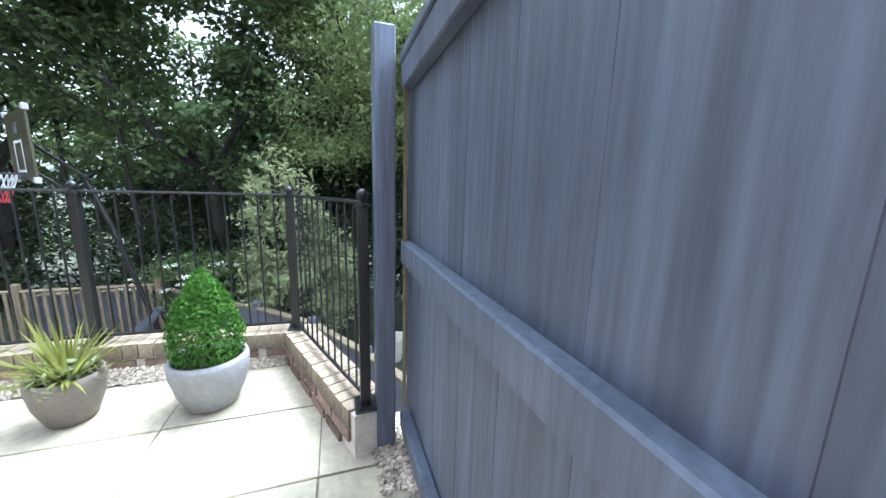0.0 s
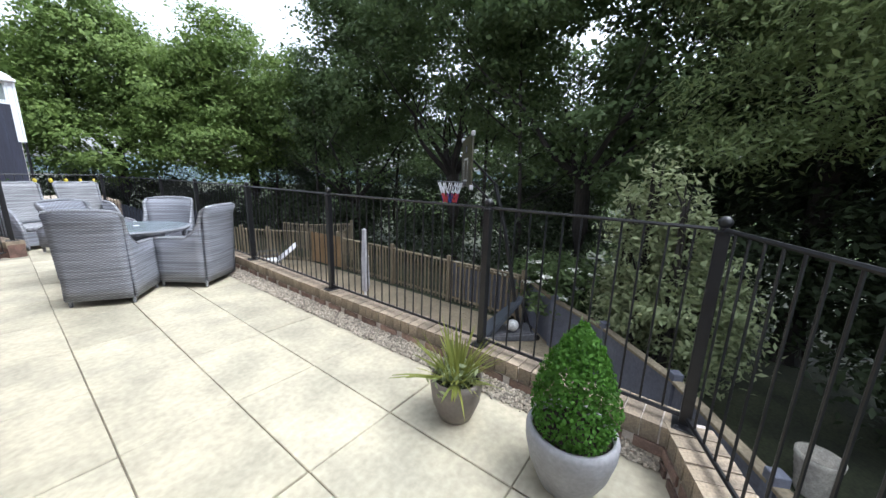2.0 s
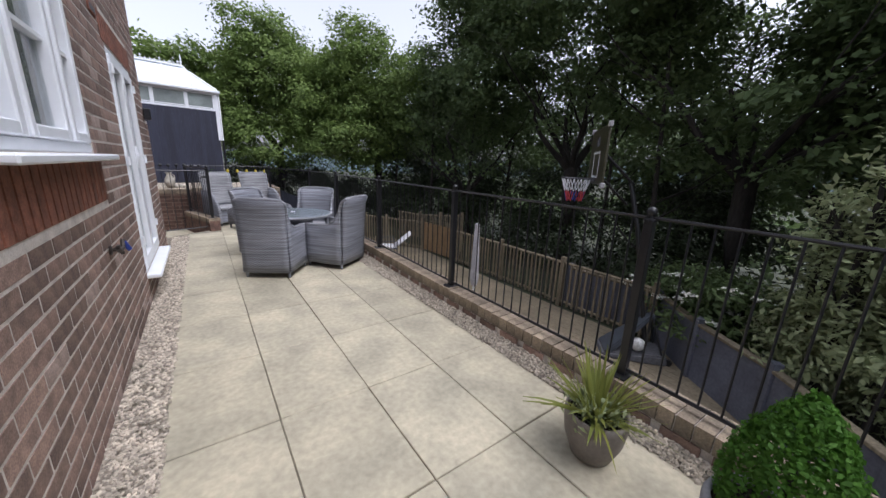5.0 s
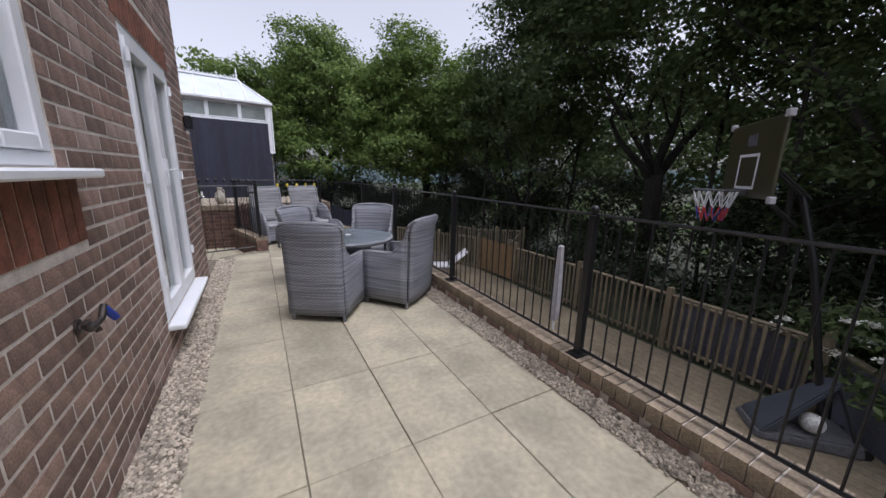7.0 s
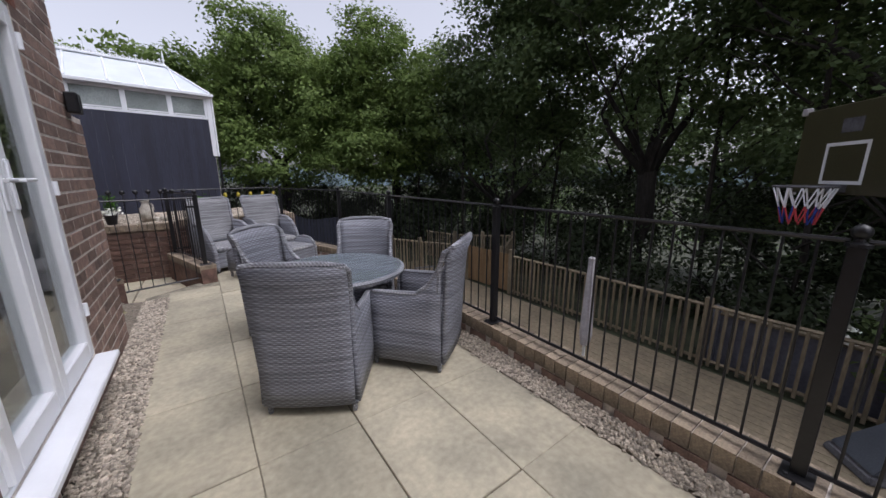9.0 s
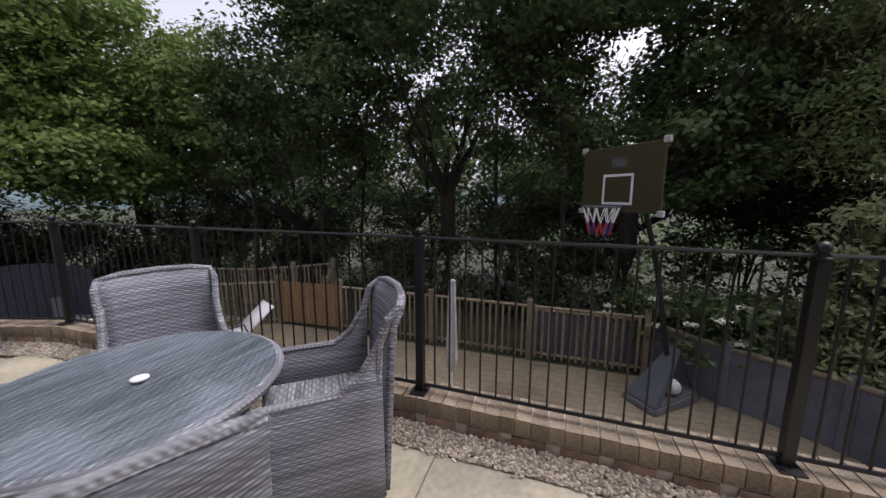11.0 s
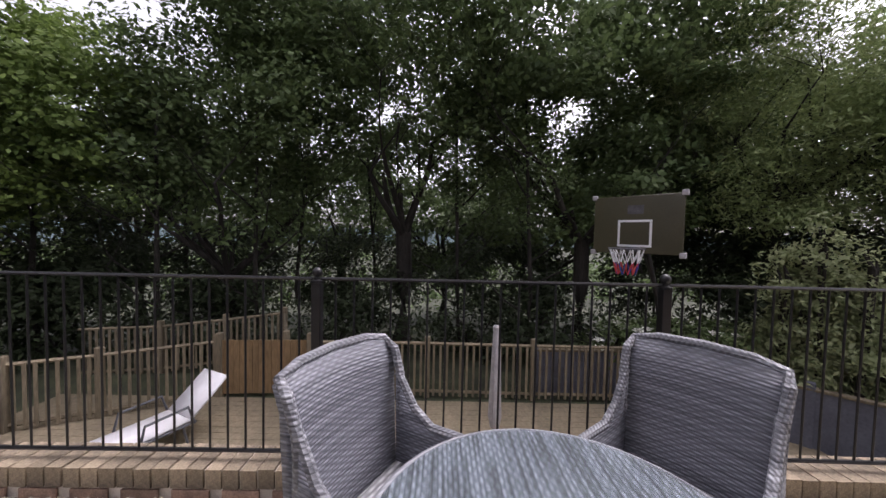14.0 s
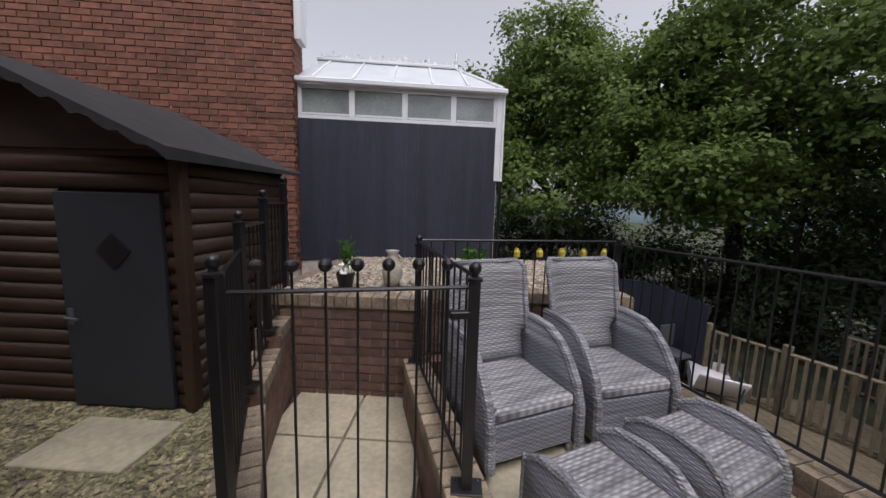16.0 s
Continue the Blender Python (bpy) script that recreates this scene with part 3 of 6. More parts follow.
spots = [(random.uniform(0.0, 0.235), random.uniform(-2.3, 4.9), random.uniform(0.0, 0.008)) for _ in range(9000)]
pebble_field("gravel_border", spots, M_PEBBLE, "grey-brown pebbles along the foot of the house wall")
tag_structure(part("gravel_base", box((-0.011, -2.3, -0.3), (0.222, 4.95, -0.004)), M_GRAVEL), "gravel border along the house wall", "gravel")
tag_structure(part("yard_ground", prism([(-8, 3.55), (-0.012, 3.55), (-0.012, 4.95), (-0.18, 5.0), (-0.66, 6.0), (-0.83, 6.6), (-1.0, 7.0), (-1.16, 7.1), (-1.16, 8.92), (-8, 8.92)], -0.3, -0.01), M_GRAVEL), "gravelled yard beside the shed", "ground")
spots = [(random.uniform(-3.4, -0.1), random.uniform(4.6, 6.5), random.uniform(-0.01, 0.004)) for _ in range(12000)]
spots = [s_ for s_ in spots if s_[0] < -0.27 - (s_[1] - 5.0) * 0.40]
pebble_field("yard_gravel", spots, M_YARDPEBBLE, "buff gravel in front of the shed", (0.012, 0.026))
tagged(part("stepping_slab", box((-1.85, 5.62, -0.02), (-1.20, 6.05, 0.022), pose(0, 0, 0, 0, 0, 0), 0.006), M_SLAB), "pale stone slab lying in gravel before the shed door", "paving slab")
spots = [(random.uniform(1.1, 1.6), random.uniform(-3.62, -3.42), random.uniform(0.0, 0.01)) for _ in range(900)] + [(random.uniform(-0.5, 1.35), random.uniform(-3.62, -3.5), random.uniform(0.0, 0.01)) for _ in range(900)]
pebble_field("fence_gravel", spots, M_PEBBLE, "loose pebbles along the foot of the timber fence")

# ---- low brick wall with its coping, and the iron railing ----
def along(a, b):
    d = Vector((b[0] - a[0], b[1] - a[1], 0))
    return d.length, math.degrees(math.atan2(d.y, d.x))


wall_low = tag_structure(new("wall_low"), "low brick wall with a brick-on-edge coping", "wall")
COPING = brick_mesh("coping_brick", (0.078, 0.205, 0.10))
COPING.materials.append(M_COPING)
LOWER = []
for n_, (a, b) in enumerate(zip(POSTS, POSTS[1:])):
    length, ang = along(a, b)
    base = pose(a[0], a[1], 0, 0, 0, ang)
    core = part("wall_core", box((-0.04, -0.105, GROUND_Z), (length + 0.04, 0.075, WALL_TOP - 0.012)), M_MORTAR, wall_low)
    core.matrix_basis = base
    n = round(length / 0.086)
    for i in range(n):
        s = (i + 0.5) * length / n
        ob = new("coping_brick", COPING)
        ob.parent = wall_low
        ob.matrix_basis = base @ pose(s, -0.015, WALL_TOP - 0.05 + random.uniform(-0.003, 0.002), random.uniform(-0.8, 0.8), random.uniform(-0.8, 0.8), random.uniform(-1, 1))
    for row in range(2):
        m_ = round(length / L)
        for i in range(m_):
            s = (i + (0.5 if row % 2 else 0)) * length / m_ + 0.095
            if s < length:
                for side in (-1, 1):
                    LOWER.append((base @ Vector((s, (0.085 if side > 0 else -0.113), WALL_TOP - 0.135 - row * C)), ang))
bm = bmesh.new()
for v, ang in LOWER:
    add_box(bm, (-0.092, -0.006, -0.028), (0.092, 0.006, 0.028), Matrix.Translation(v) @ pose(0, 0, 0, 0, 0, ang))
tagged(part("brickwork", bm, M_BRICK_JOINED, wall_low, "brown bricks below the coping"), kind="stuff")


def railing_post(at, z0, z1, name="railing_post", label="black iron railing post with a ball finial on brick"):
    ob = thing(name, label, "post", pose(at[0], at[1], z0), "iron railing posts")
    h = z1 - z0
    part("shaft", box((-0.024, -0.024, 0.008), (0.024, 0.024, h - 0.07), None, 0.003), M_BLACK, ob)
    part("base_plate", box((-0.07, -0.05, 0.0), (0.07, 0.05, 0.01), None, 0.003), M_BLACK, ob)
    part("collar", lathe([(0.034, h - 0.07), (0.034, h - 0.058), (0.016, h - 0.052), (0.014, h - 0.035)], 12), M_BLACK, ob)
    prof = [(0.004, h - 0.042)] + [(0.027 * math.sin(a * math.pi / 8), h - 0.018 - 0.027 * math.cos(a * math.pi / 8)) for a in range(1, 8)] + [(0.003, h + 0.009)]
    smooth(part("finial", lathe(prof, 14), M_BLACK, ob, "black ball finial"))
    for sx in (-1, 1):
        part("bolt", lathe([(0.009, 0.01), (0.009, 0.016), (0.004, 0.02)], 6, pose(sx * 0.052, 0.03, 0)), M_BLACK, ob)
    return ob


def railing_panel(a, b, za, zb, h=0.96, label="black iron railing with round bars between two posts", gap=0.095, name="railing", balls=False):
    length, ang = along(a, b)
    ob = thing(name, label, "railing", pose(a[0], a[1], 0, 0, 0, ang), "iron railings")
    sl = (zb - za) / length
    part("top_rail", tube([(0.02, 0, za + h), (length - 0.02, 0, zb + h)], 0.0095, 6), M_BLACK, ob)
    part("bottom_rail", tube([(0.02, 0, za + 0.045), (length - 0.02, 0, zb + 0.045)], 0.011, 6), M_BLACK, ob)
    n = max(2, round(length / gap))
    for i in range(1, n):
        s = i * length / n
        z_ = za + sl * s
        bm = rod((s, 0, z_ + 0.045), (s, 0, z_ + h + (0.075 if balls else 0)), 0.0057, 6)
        if balls:
            add_lathe(bm, [(0.004, -0.026)] + [(0.026 * math.sin(a_ * math.pi / 7), -0.026 * math.cos(a_ * math.pi / 7)) for a_ in range(1, 7)] + [(0.003, 0.026)], 10, pose(s, 0, z_ + h + 0.095))
        part("baluster", bm, M_BLACK, ob)
    return ob


for p in POSTS:
    railing_post(p, WALL_TOP, 1.245)
for a, b in zip(POSTS, POSTS[1:]):
    railing_panel(a, b, WALL_TOP, WALL_TOP)

# ---- timber fence beside the start of the walk ----
fence = thing("timber_fence", "tall dark blue-grey painted timber fence of overlapping vertical boards", "fence")
fp = part("fence_post", box((1.36, -3.52, -0.05), (1.45, -3.43, 1.90), None, 0.006), M_NAVY, fence)
part("fence_post", box((-0.55, -3.60, -0.05), (-0.46, -3.51, 1.9), None, 0.006), M_NAVY, fence)
for i in range(34):
    xa = 1.45 - (i + 1) * 0.118
    bm = box((xa - 0.012, -0.008, 0.03), (xa + 0.118, 0.008, 1.76), pose(0, -3.60 + (0.0012 if i % 2 else 0.0), 0), 0.0008)
    part("board", bm, M_NAVY, fence)
for z0, z1 in ((0.10, 0.20), (0.93, 1.03), (1.66, 1.76)):
    part("rail", box((-2.6, -3.59, z0), (1.37, -3.543, z1), None, 0.006), M_NAVY, fence)
part("capping", box((-2.6, -3.63, 1.763), (1.38, -3.535, 1.80), None, 0.006), M_NAVY, fence)
part("cover_strip", box((1.335, -3.565, 0.22), (1.347, -3.55, 1.66)), M_WOOD, fence, "bare pale timber strip")

# ---- gate, sunken path and the raised bed ----
BED_Z, PATH_Z = 0.70, -0.22
BED_Y = 6.8


def brick_rows(boxes, axis, face, a0, a1, z0, z1, depth=0.05, L=0.235, C=0.079):
    """Boxes of brick for a flat wall. axis 0: a wall along x, facing -y at y = face; 1: along y, facing +x at x = face."""
    z_, k_ = z0, 0
    while z_ < z1 - 0.02:
        s = a0 - (L / 2 if k_ % 2 else 0)
        while s < a1 - 0.02:
            p, q = max(s, a0), min(s + L - J, a1)
            if q - p > 0.02:
                zc, c_ = z_ + C / 2, (p + q) / 2
                if axis == 0:
                    boxes.append(((c_, face + depth / 2, zc), ((q - p) / 2, depth / 2, min(C, z1 - z_) / 2 - J / 2)))
                else:
                    boxes.append(((face - depth / 2, c_, zc), (depth / 2, (q - p) / 2, min(C, z1 - z_) / 2 - J / 2)))
            s += L
        z_ += C
        k_ += 1


# pit lining is cut out of the yard by building the path on its own level
tag_structure(part("path_floor", box((-0.80, 5.05, PATH_Z - 0.05), (0.36, 7.0, PATH_Z)), M_JOINT), "short paved path behind the gate", "floor")
pf = bpy.data.objects["path_floor"]
for xa, xb, ya, yb, zz in ((-0.78, -0.22, 5.4, 6.25, 0.0), (-0.20, 0.34, 5.4, 6.25, 0.0), (-0.78, -0.22, 6.27, 6.98, 0.0), (-0.20, 0.34, 6.27, 6.98, 0.0)):
    part("slab", box((xa, ya, PATH_Z + 0.002), (xb, yb, PATH_Z + 0.03), None, 0.004), M_SLAB, pf)
BED_R = 7.16
bm = box((-1.15, BED_Y + 0.012, PATH_Z - 0.1), (0.30, 9.2, BED_Z - 0.02))
add_box(bm, (0.301, BED_R + 0.012, PATH_Z - 0.1), (2.2, 9.2, BED_Z - 0.02))
bed = tag_structure(part("wall_bed", bm, M_BEDMORTAR), "brick retaining wall of the raised gravel bed", "wall")
boxes = []
brick_rows(boxes, 0, BED_Y, -1.1, 0.30, PATH_Z, BED_Z - 0.105)
brick_rows(boxes, 0, BED_R, 0.31, 2.1, PATH_Z, BED_Z - 0.105)
joined_boxes("brickwork", boxes, M_BEDROWS, bed, "dark brown bricks", "stuff")
for i in range(31):
    xa, ya = -1.1 + i * 0.106, BED_Y if i < 13 else BED_R
    part("coping_brick", box((xa, ya - 0.015, BED_Z - 0.10), (xa + 0.097, ya + 0.18, BED_Z), None, 0.004), M_COPING, bed)
spots = [(random.uniform(-1.0, 1.9), random.uniform(BED_Y + 0.14, 9.22), BED_Z - 0.015 + random.uniform(0, 0.01)) for _ in range(8000)]
spots = [v for v in spots if v[0] < 0.3 or v[1] > BED_R + 0.14]
pebble_field("bed_gravel", spots, M_PEBBLE, "buff gravel on the raised bed", (0.012, 0.026))
side = tag_structure(new("wall_gate_side"), "low brick wall beside the sunken path", "wall")
GP, BP, GL = (0.63, 5.44), (0.26, 6.62), (-0.27, 5.2)
length, ang = along(GP, BP)
core = part("wall_core", box((-0.08, -0.09, PATH_Z - 0.02), (length + 0.1, 0.09, WALL_TOP - 0.055), None, 0.0), M_BEDROWS, side)
core.matrix_basis = pose(GP[0], GP[1], 0, 0, 0, ang)
for i in range(13):
    ob = part("coping_brick", box((-0.048, -0.10, -0.05), (0.048, 0.10, 0.05), None, 0.004), M_COPING, side)
    ob.matrix_basis = pose(GP[0], GP[1], 0, 0, 0, ang) @ pose(-0.03 + i * 0.108, 0, WALL_TOP - 0.05)
railing_post(GP, WALL_TOP, 1.245)
railing_post(BP, WALL_TOP, 1.245)
railing_panel(GP, BP, WALL_TOP, WALL_TOP)
length, ang = along(BP, POSTS[-1])
back = tag_structure(part("wall_back", box((0.11, -0.04, PATH_Z), (length - 0.1, 0.07, WALL_TOP + 0.01)), M_BEDROWS), "low brick wall at the back of the patio", "wall")
back.matrix_world = pose(BP[0], BP[1], 0, 0, 0, ang)
railing_panel(BP, POSTS[-1], WALL_TOP + 0.02, WALL_TOP + 0.02, label="black iron railing along the back of the patio")
# stepped wall and railing on the yard side
LEFT = [(-0.27, 5.17, 0.235), (-0.70, 5.95, 0.36), (-0.88, 6.5, 0.50), (-1.02, 7.05, 0.64)]
left_wall = tag_structure(new("wall_stepped"), "stepped low brick wall along the yard side of the path", "wall")
for a, b in zip(LEFT, LEFT[1:]):
    length, ang = along(a, b)
    ob = part("wall_step", box((-0.02, -0.09, PATH_Z), (length, 0.09, a[2] - 0.055)), M_BEDROWS, left_wall)
    ob.matrix_basis = pose(a[0], a[1], 0, 0, 0, ang)
    for i in range(int(length / 0.108)):
        cb = part("coping_brick", box((-0.048, -0.10, -0.05), (0.048, 0.10, 0.05), None, 0.004), M_COPING, left_wall)
        cb.matrix_basis = pose(a[0], a[1], 0, 0, 0, ang) @ pose(0.05 + i * 0.108, 0, a[2] - 0.05)
for p in LEFT:
    railing_post(p[:2], p[2] - 0.003, p[2] + 1.05)
for a, b in zip(LEFT, LEFT[1:]):
    railing_panel(a[:2], b[:2], a[2], a[2], label="black iron railing stepping up beside the shed")
gate = railing_panel(GL, GP, 0.02, 0.02, 1.13, "closed black iron garden gate with ball-topped bars", 0.12, "garden_gate", True)
gate["category"] = "gate"
part("latch", box((0.83, -0.02, 1.02), (0.93, 0.02, 1.05), None, 0.003), M_BLACK, gate)

# potted plants and ornaments on the raised bed
def leaf_quads(name, centres, normals, sizes, mat, parent=None, ratio=0.55):
    """Many small pointed leaves as quads, folded a little along the middle."""
    n = len(centres)
    c = np.asarray(centres, float)
    nrm = np.asarray(normals, float)
    nrm /= np.linalg.norm(nrm, axis=1, keepdims=True) + 1e-9
    rnd = np.random.normal(size=(n, 3))
    u = np.cross(nrm, rnd)
    u /= np.linalg.norm(u, axis=1, keepdims=True) + 1e-9
    w = np.cross(nrm, u)
    s = np.asarray(sizes, float)[:, None]
    v = np.stack([c - u * s, c - w * s * ratio + nrm * s * 0.15, c + u * s, c + w * s * ratio + nrm * s * 0.15], 1).reshape(-1, 3)
    me = bpy.data.meshes.new(name)
    me.vertices.add(4 * n)
    me.vertices.foreach_set("co", v.ravel())
    me.loops.add(4 * n)
    me.loops.foreach_set("vertex_index", np.arange(4 * n, dtype=np.int32))
    me.polygons.add(n)
    me.polygons.foreach_set("loop_start", np.arange(0, 4 * n, 4, dtype=np.int32))
    me.update(calc_edges=True)
    me.materials.append(mat)
    ob = new(name, me)
    if parent:
        ob.parent = parent
    return ob


def crown_points(blobs, n, clump=26, spread=0.28, hollow=0.72):
    """Leaf places for several rounded masses (x, y, z, rx, ry, rz): each mass carries boughs, each bough many small clumps."""
    b = np.asarray(blobs, float)
    wgt = b[:, 3] * b[:, 4] + b[:, 3] * b[:, 5]
    per = np.maximum(12, (wgt / wgt.sum() * len(b) * 22).astype(int))
    own = np.repeat(np.arange(len(b)), per)
    d = np.random.normal(size=(len(own), 3))
    d /= np.linalg.norm(d, axis=1, keepdims=True)
    r = hollow + (1.0 - hollow) * np.random.random((len(own), 1)) ** 0.6
    bough = b[own, :3] + d * r * b[own, 3:6] * 0.92
    girth = b[own, 3:6].min(axis=1) * np.random.uniform(0.28, 0.48, len(own))
    idx = np.random.choice(len(own), size=max(1, n // clump), p=girth ** 2 / (girth ** 2).sum())
    e = np.random.normal(size=(len(idx), 3))
    e[:, 2] = np.abs(e[:, 2]) * 0.9 - 0.3
    e /= np.linalg.norm(e, axis=1, keepdims=True)
    centre = bough[idx] + e * girth[idx, None] * np.array((1.15, 1.15, 0.8)) * np.random.random((len(idx), 1)) ** 0.35
    # a third of the clumps lie loose over the whole mass
    loose = np.random.random(len(idx)) < 0.38
    o = np.random.normal(size=(len(idx), 3))
    o /= np.linalg.norm(o, axis=1, keepdims=True)
    q = hollow + (1.04 - hollow) * np.random.random((len(idx), 1)) ** 0.7
    centre = np.where(loose[:, None], b[own[idx], :3] + o * q * b[own[idx], 3:6], centre)
    c = np.repeat(centre, clump, axis=0)
    ee = np.repeat(e + d[idx] * 0.5, clump, axis=0)
    pts = c + np.random.normal(size=c.shape) * spread * np.array((0.9, 0.9, 0.5))
    nrm = ee * 0.55 + np.random.normal(size=c.shape) * 0.45 + np.array((0, 0, 0.6))
    return pts, nrm


pot = thing("planter", "dark planter with white flowers and a green fern", "plant pot", pose(-0.47, 7.08, BED_Z))
part("pot", lathe([(0.06, 0), (0.085, 0.13), (0.09, 0.14), (0.075, 0.14), (0.07, 0.12)], 16), M_BLACK, pot)
pts = np.random.normal(size=(160, 3)) * (0.055, 0.055, 0.03) + (0, 0, 0.19)
leaf_quads("flowers", pts, np.random.normal(size=(160, 3)) + (0, 0, 1), np.full(160, 0.022), M_PETAL, pot, 0.9)["kind"] = "stuff"
pts = np.random.normal(size=(260, 3)) * (0.035, 0.035, 0.075) + (0.02, 0, 0.30)
leaf_quads("fern", pts, np.random.normal(size=(260, 3)), np.full(260, 0.025), M_LEAF_BOX, pot, 0.3)["kind"] = "stuff"
vase = thing("stone_vase", "small weathered stone urn standing on the gravel bed", "ornament", pose(-0.06, 7.22, BED_Z))
smooth(part("body", lathe([(0.05, 0), (0.085, 0.05), (0.1, 0.13), (0.085, 0.21), (0.05, 0.27), (0.045, 0.31), (0.065, 0.345), (0.05, 0.345), (0.035, 0.3)], 20), M_STONE, vase))
part("spout", tube([(0.05, 0, 0.3), (0.09, 0, 0.27), (0.095, 0, 0.18)], 0.012, 6), M_STONE, vase)
for i, (x, y) in enumerate(((0.05, 7.2), (0.12, 7.32), (0.2, 7.2))):
    bm = bmesh.new()
    bmesh.ops.create_icosphere(bm, subdivisions=2, radius=0.045, matrix=pose(0, 0, 0.03))
    for v in bm.verts:
        v.co *= 1 + 0.25 * noise.noise(v.co * 18 + Vector((i * 7, 0, 0)))
    tagged(part("stone", bm, M_STONE), "pale rounded stone on the gravel bed", "stone", "stones on the bed").matrix_world = pose(x, y, BED_Z)
pot2 = thing("plant_pot", "small pot with a bright green plant on gravel", "plant pot", pose(0.72, 7.3, BED_Z))
part("pot", lathe([(0.06, 0), (0.08, 0.12), (0.065, 0.12), (0.06, 0.1)], 16), M_POTBROWN, pot2)
pts = np.random.normal(size=(200, 3)) * (0.06, 0.06, 0.06) + (0, 0, 0.26)
leaf_quads("foliage", pts, np.random.normal(size=(200, 3)), np.full(200, 0.03), M_LEAF_BOX, pot2)
for i in range(5):
    s = 0.75 + i * 0.19
    lamp = thing("hanging_lantern", "small yellow glass lantern hung from the railing", "lantern", pose(BP[0] + (POSTS[-1][0] - BP[0]) * s * 0.62, BP[1] + (POSTS[-1][1] - BP[1]) * s * 0.62 + 0.035, 1.12), "lanterns on the railing")
    part("glass", lathe([(0.015, -0.05), (0.028, -0.04), (0.03, 0.0), (0.018, 0.02), (0.016, 0.03)], 12), M_YELLOW, lamp)
    part("hook", tube([(0, 0, 0.03), (0, -0.012, 0.075), (0, -0.035, 0.083)], 0.003, 5), M_BLACK, lamp)

# ---- shed ----
shed = thing("garden_shed", "brown log-lap timber shed with a grey door and black felt roof", "shed")
SX0, SX1, SY0, SY1, EAVE, RIDGE_X, RIDGE_Z = -3.7, -1.25, 6.2, 7.55, 1.78, -2.5, 2.34
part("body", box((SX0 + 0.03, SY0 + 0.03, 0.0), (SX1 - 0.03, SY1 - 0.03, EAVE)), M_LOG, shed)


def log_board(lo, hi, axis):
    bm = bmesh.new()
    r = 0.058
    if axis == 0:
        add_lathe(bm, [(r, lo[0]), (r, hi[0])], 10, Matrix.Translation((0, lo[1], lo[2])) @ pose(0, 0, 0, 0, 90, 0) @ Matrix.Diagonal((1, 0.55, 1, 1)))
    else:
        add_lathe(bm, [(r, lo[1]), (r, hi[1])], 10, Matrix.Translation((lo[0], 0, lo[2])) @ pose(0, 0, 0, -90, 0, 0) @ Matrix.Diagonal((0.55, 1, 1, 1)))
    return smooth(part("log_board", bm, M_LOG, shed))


zz = 0.06
while zz < EAVE:
    if zz < 1.50:
        log_board((SX0, SY0 + 0.02, zz), (-2.10, SY0, zz), 0)
        log_board((-1.36, SY0 + 0.02, zz), (SX1, SY0, zz), 0)
    else:
        log_board((SX0, SY0 + 0.02, zz), (SX1, SY0, zz), 0)
    log_board((SX1 - 0.02, SY0, zz), (SX1, SY1, zz), 1)
    zz += 0.108
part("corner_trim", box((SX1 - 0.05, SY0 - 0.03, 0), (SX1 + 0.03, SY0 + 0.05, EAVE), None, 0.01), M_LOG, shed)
bm = bmesh.new()
gv = [bm.verts.new(v) for v in ((SX0, SY0 + 0.01, EAVE), (SX1, SY0 + 0.01, EAVE), (RIDGE_X, SY0 + 0.01, RIDGE_Z), (SX0, SY0 + 0.05, EAVE), (SX1, SY0 + 0.05, EAVE), (RIDGE_X, SY0 + 0.05, RIDGE_Z))]
for f in ((0, 1, 2), (5, 4, 3), (0, 3, 4, 1), (1, 4, 5, 2), (2, 5, 3, 0)):
    bm.faces.new([gv[i] for i in f])
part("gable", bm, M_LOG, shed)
for sgn, xe in ((1, SX1 + 0.10), (-1, SX0 - 0.10)):
    slope = (RIDGE_Z - EAVE) / (SX1 - RIDGE_X)
    bm = bmesh.new()
    ze = RIDGE_Z + 0.04 - slope * abs(xe - RIDGE_X)
    n_ = 24
    top_f, low_f = [], []
    for i in range(n_ + 1):
        t = i / n_
        x = RIDGE_X + (xe - RIDGE_X) * t
        z_ = RIDGE_Z + 0.04 + (ze - RIDGE_Z - 0.04) * t
        top_f.append((bm.verts.new((x, SY0 - 0.2, z_)), bm.verts.new((x, SY1 + 0.1, z_))))
        drop = 0.055 + 0.02 * math.sin(i * 1.9) + 0.012 * random.random()
        low_f.append((bm.verts.new((x, SY0 - 0.2, z_ - drop)), bm.verts.new((x, SY1 + 0.1, z_ - 0.03))))
    for i in range(n_):
        bm.faces.new((top_f[i][0], top_f[i + 1][0], top_f[i + 1][1], top_f[i][1]))
        bm.faces.new((top_f[i][0], low_f[i][0], low_f[i + 1][0], top_f[i + 1][0]))
        bm.faces.new((low_f[i][0], low_f[i][1], low_f[i + 1][1], low_f[i + 1][0]))
    bm.faces.new((top_f[-1][0], low_f[-1][0], low_f[-1][1], top_f[-1][1]))
    part("roof", bm, M_FELT, shed, "black roofing felt with a ragged edge")
sdoor = part("door", box((-2.09, SY0 - 0.035, 0.02), (-1.37, SY0 + 0.01, 1.50), None, 0.006), M_GREYDOOR, shed, "flat grey painted door")
part("diamond_window", box((-0.085, -0.008, -0.085), (0.085, 0.0, 0.085), pose(-1.70, SY0 - 0.036, 1.12, 0, 45, 0)), M_BLACK, sdoor, "dark diamond-shaped pane")
bm = box((-2.06, SY0 - 0.047, 0.60), (-2.02, SY0 - 0.036, 0.72), None, 0.003)
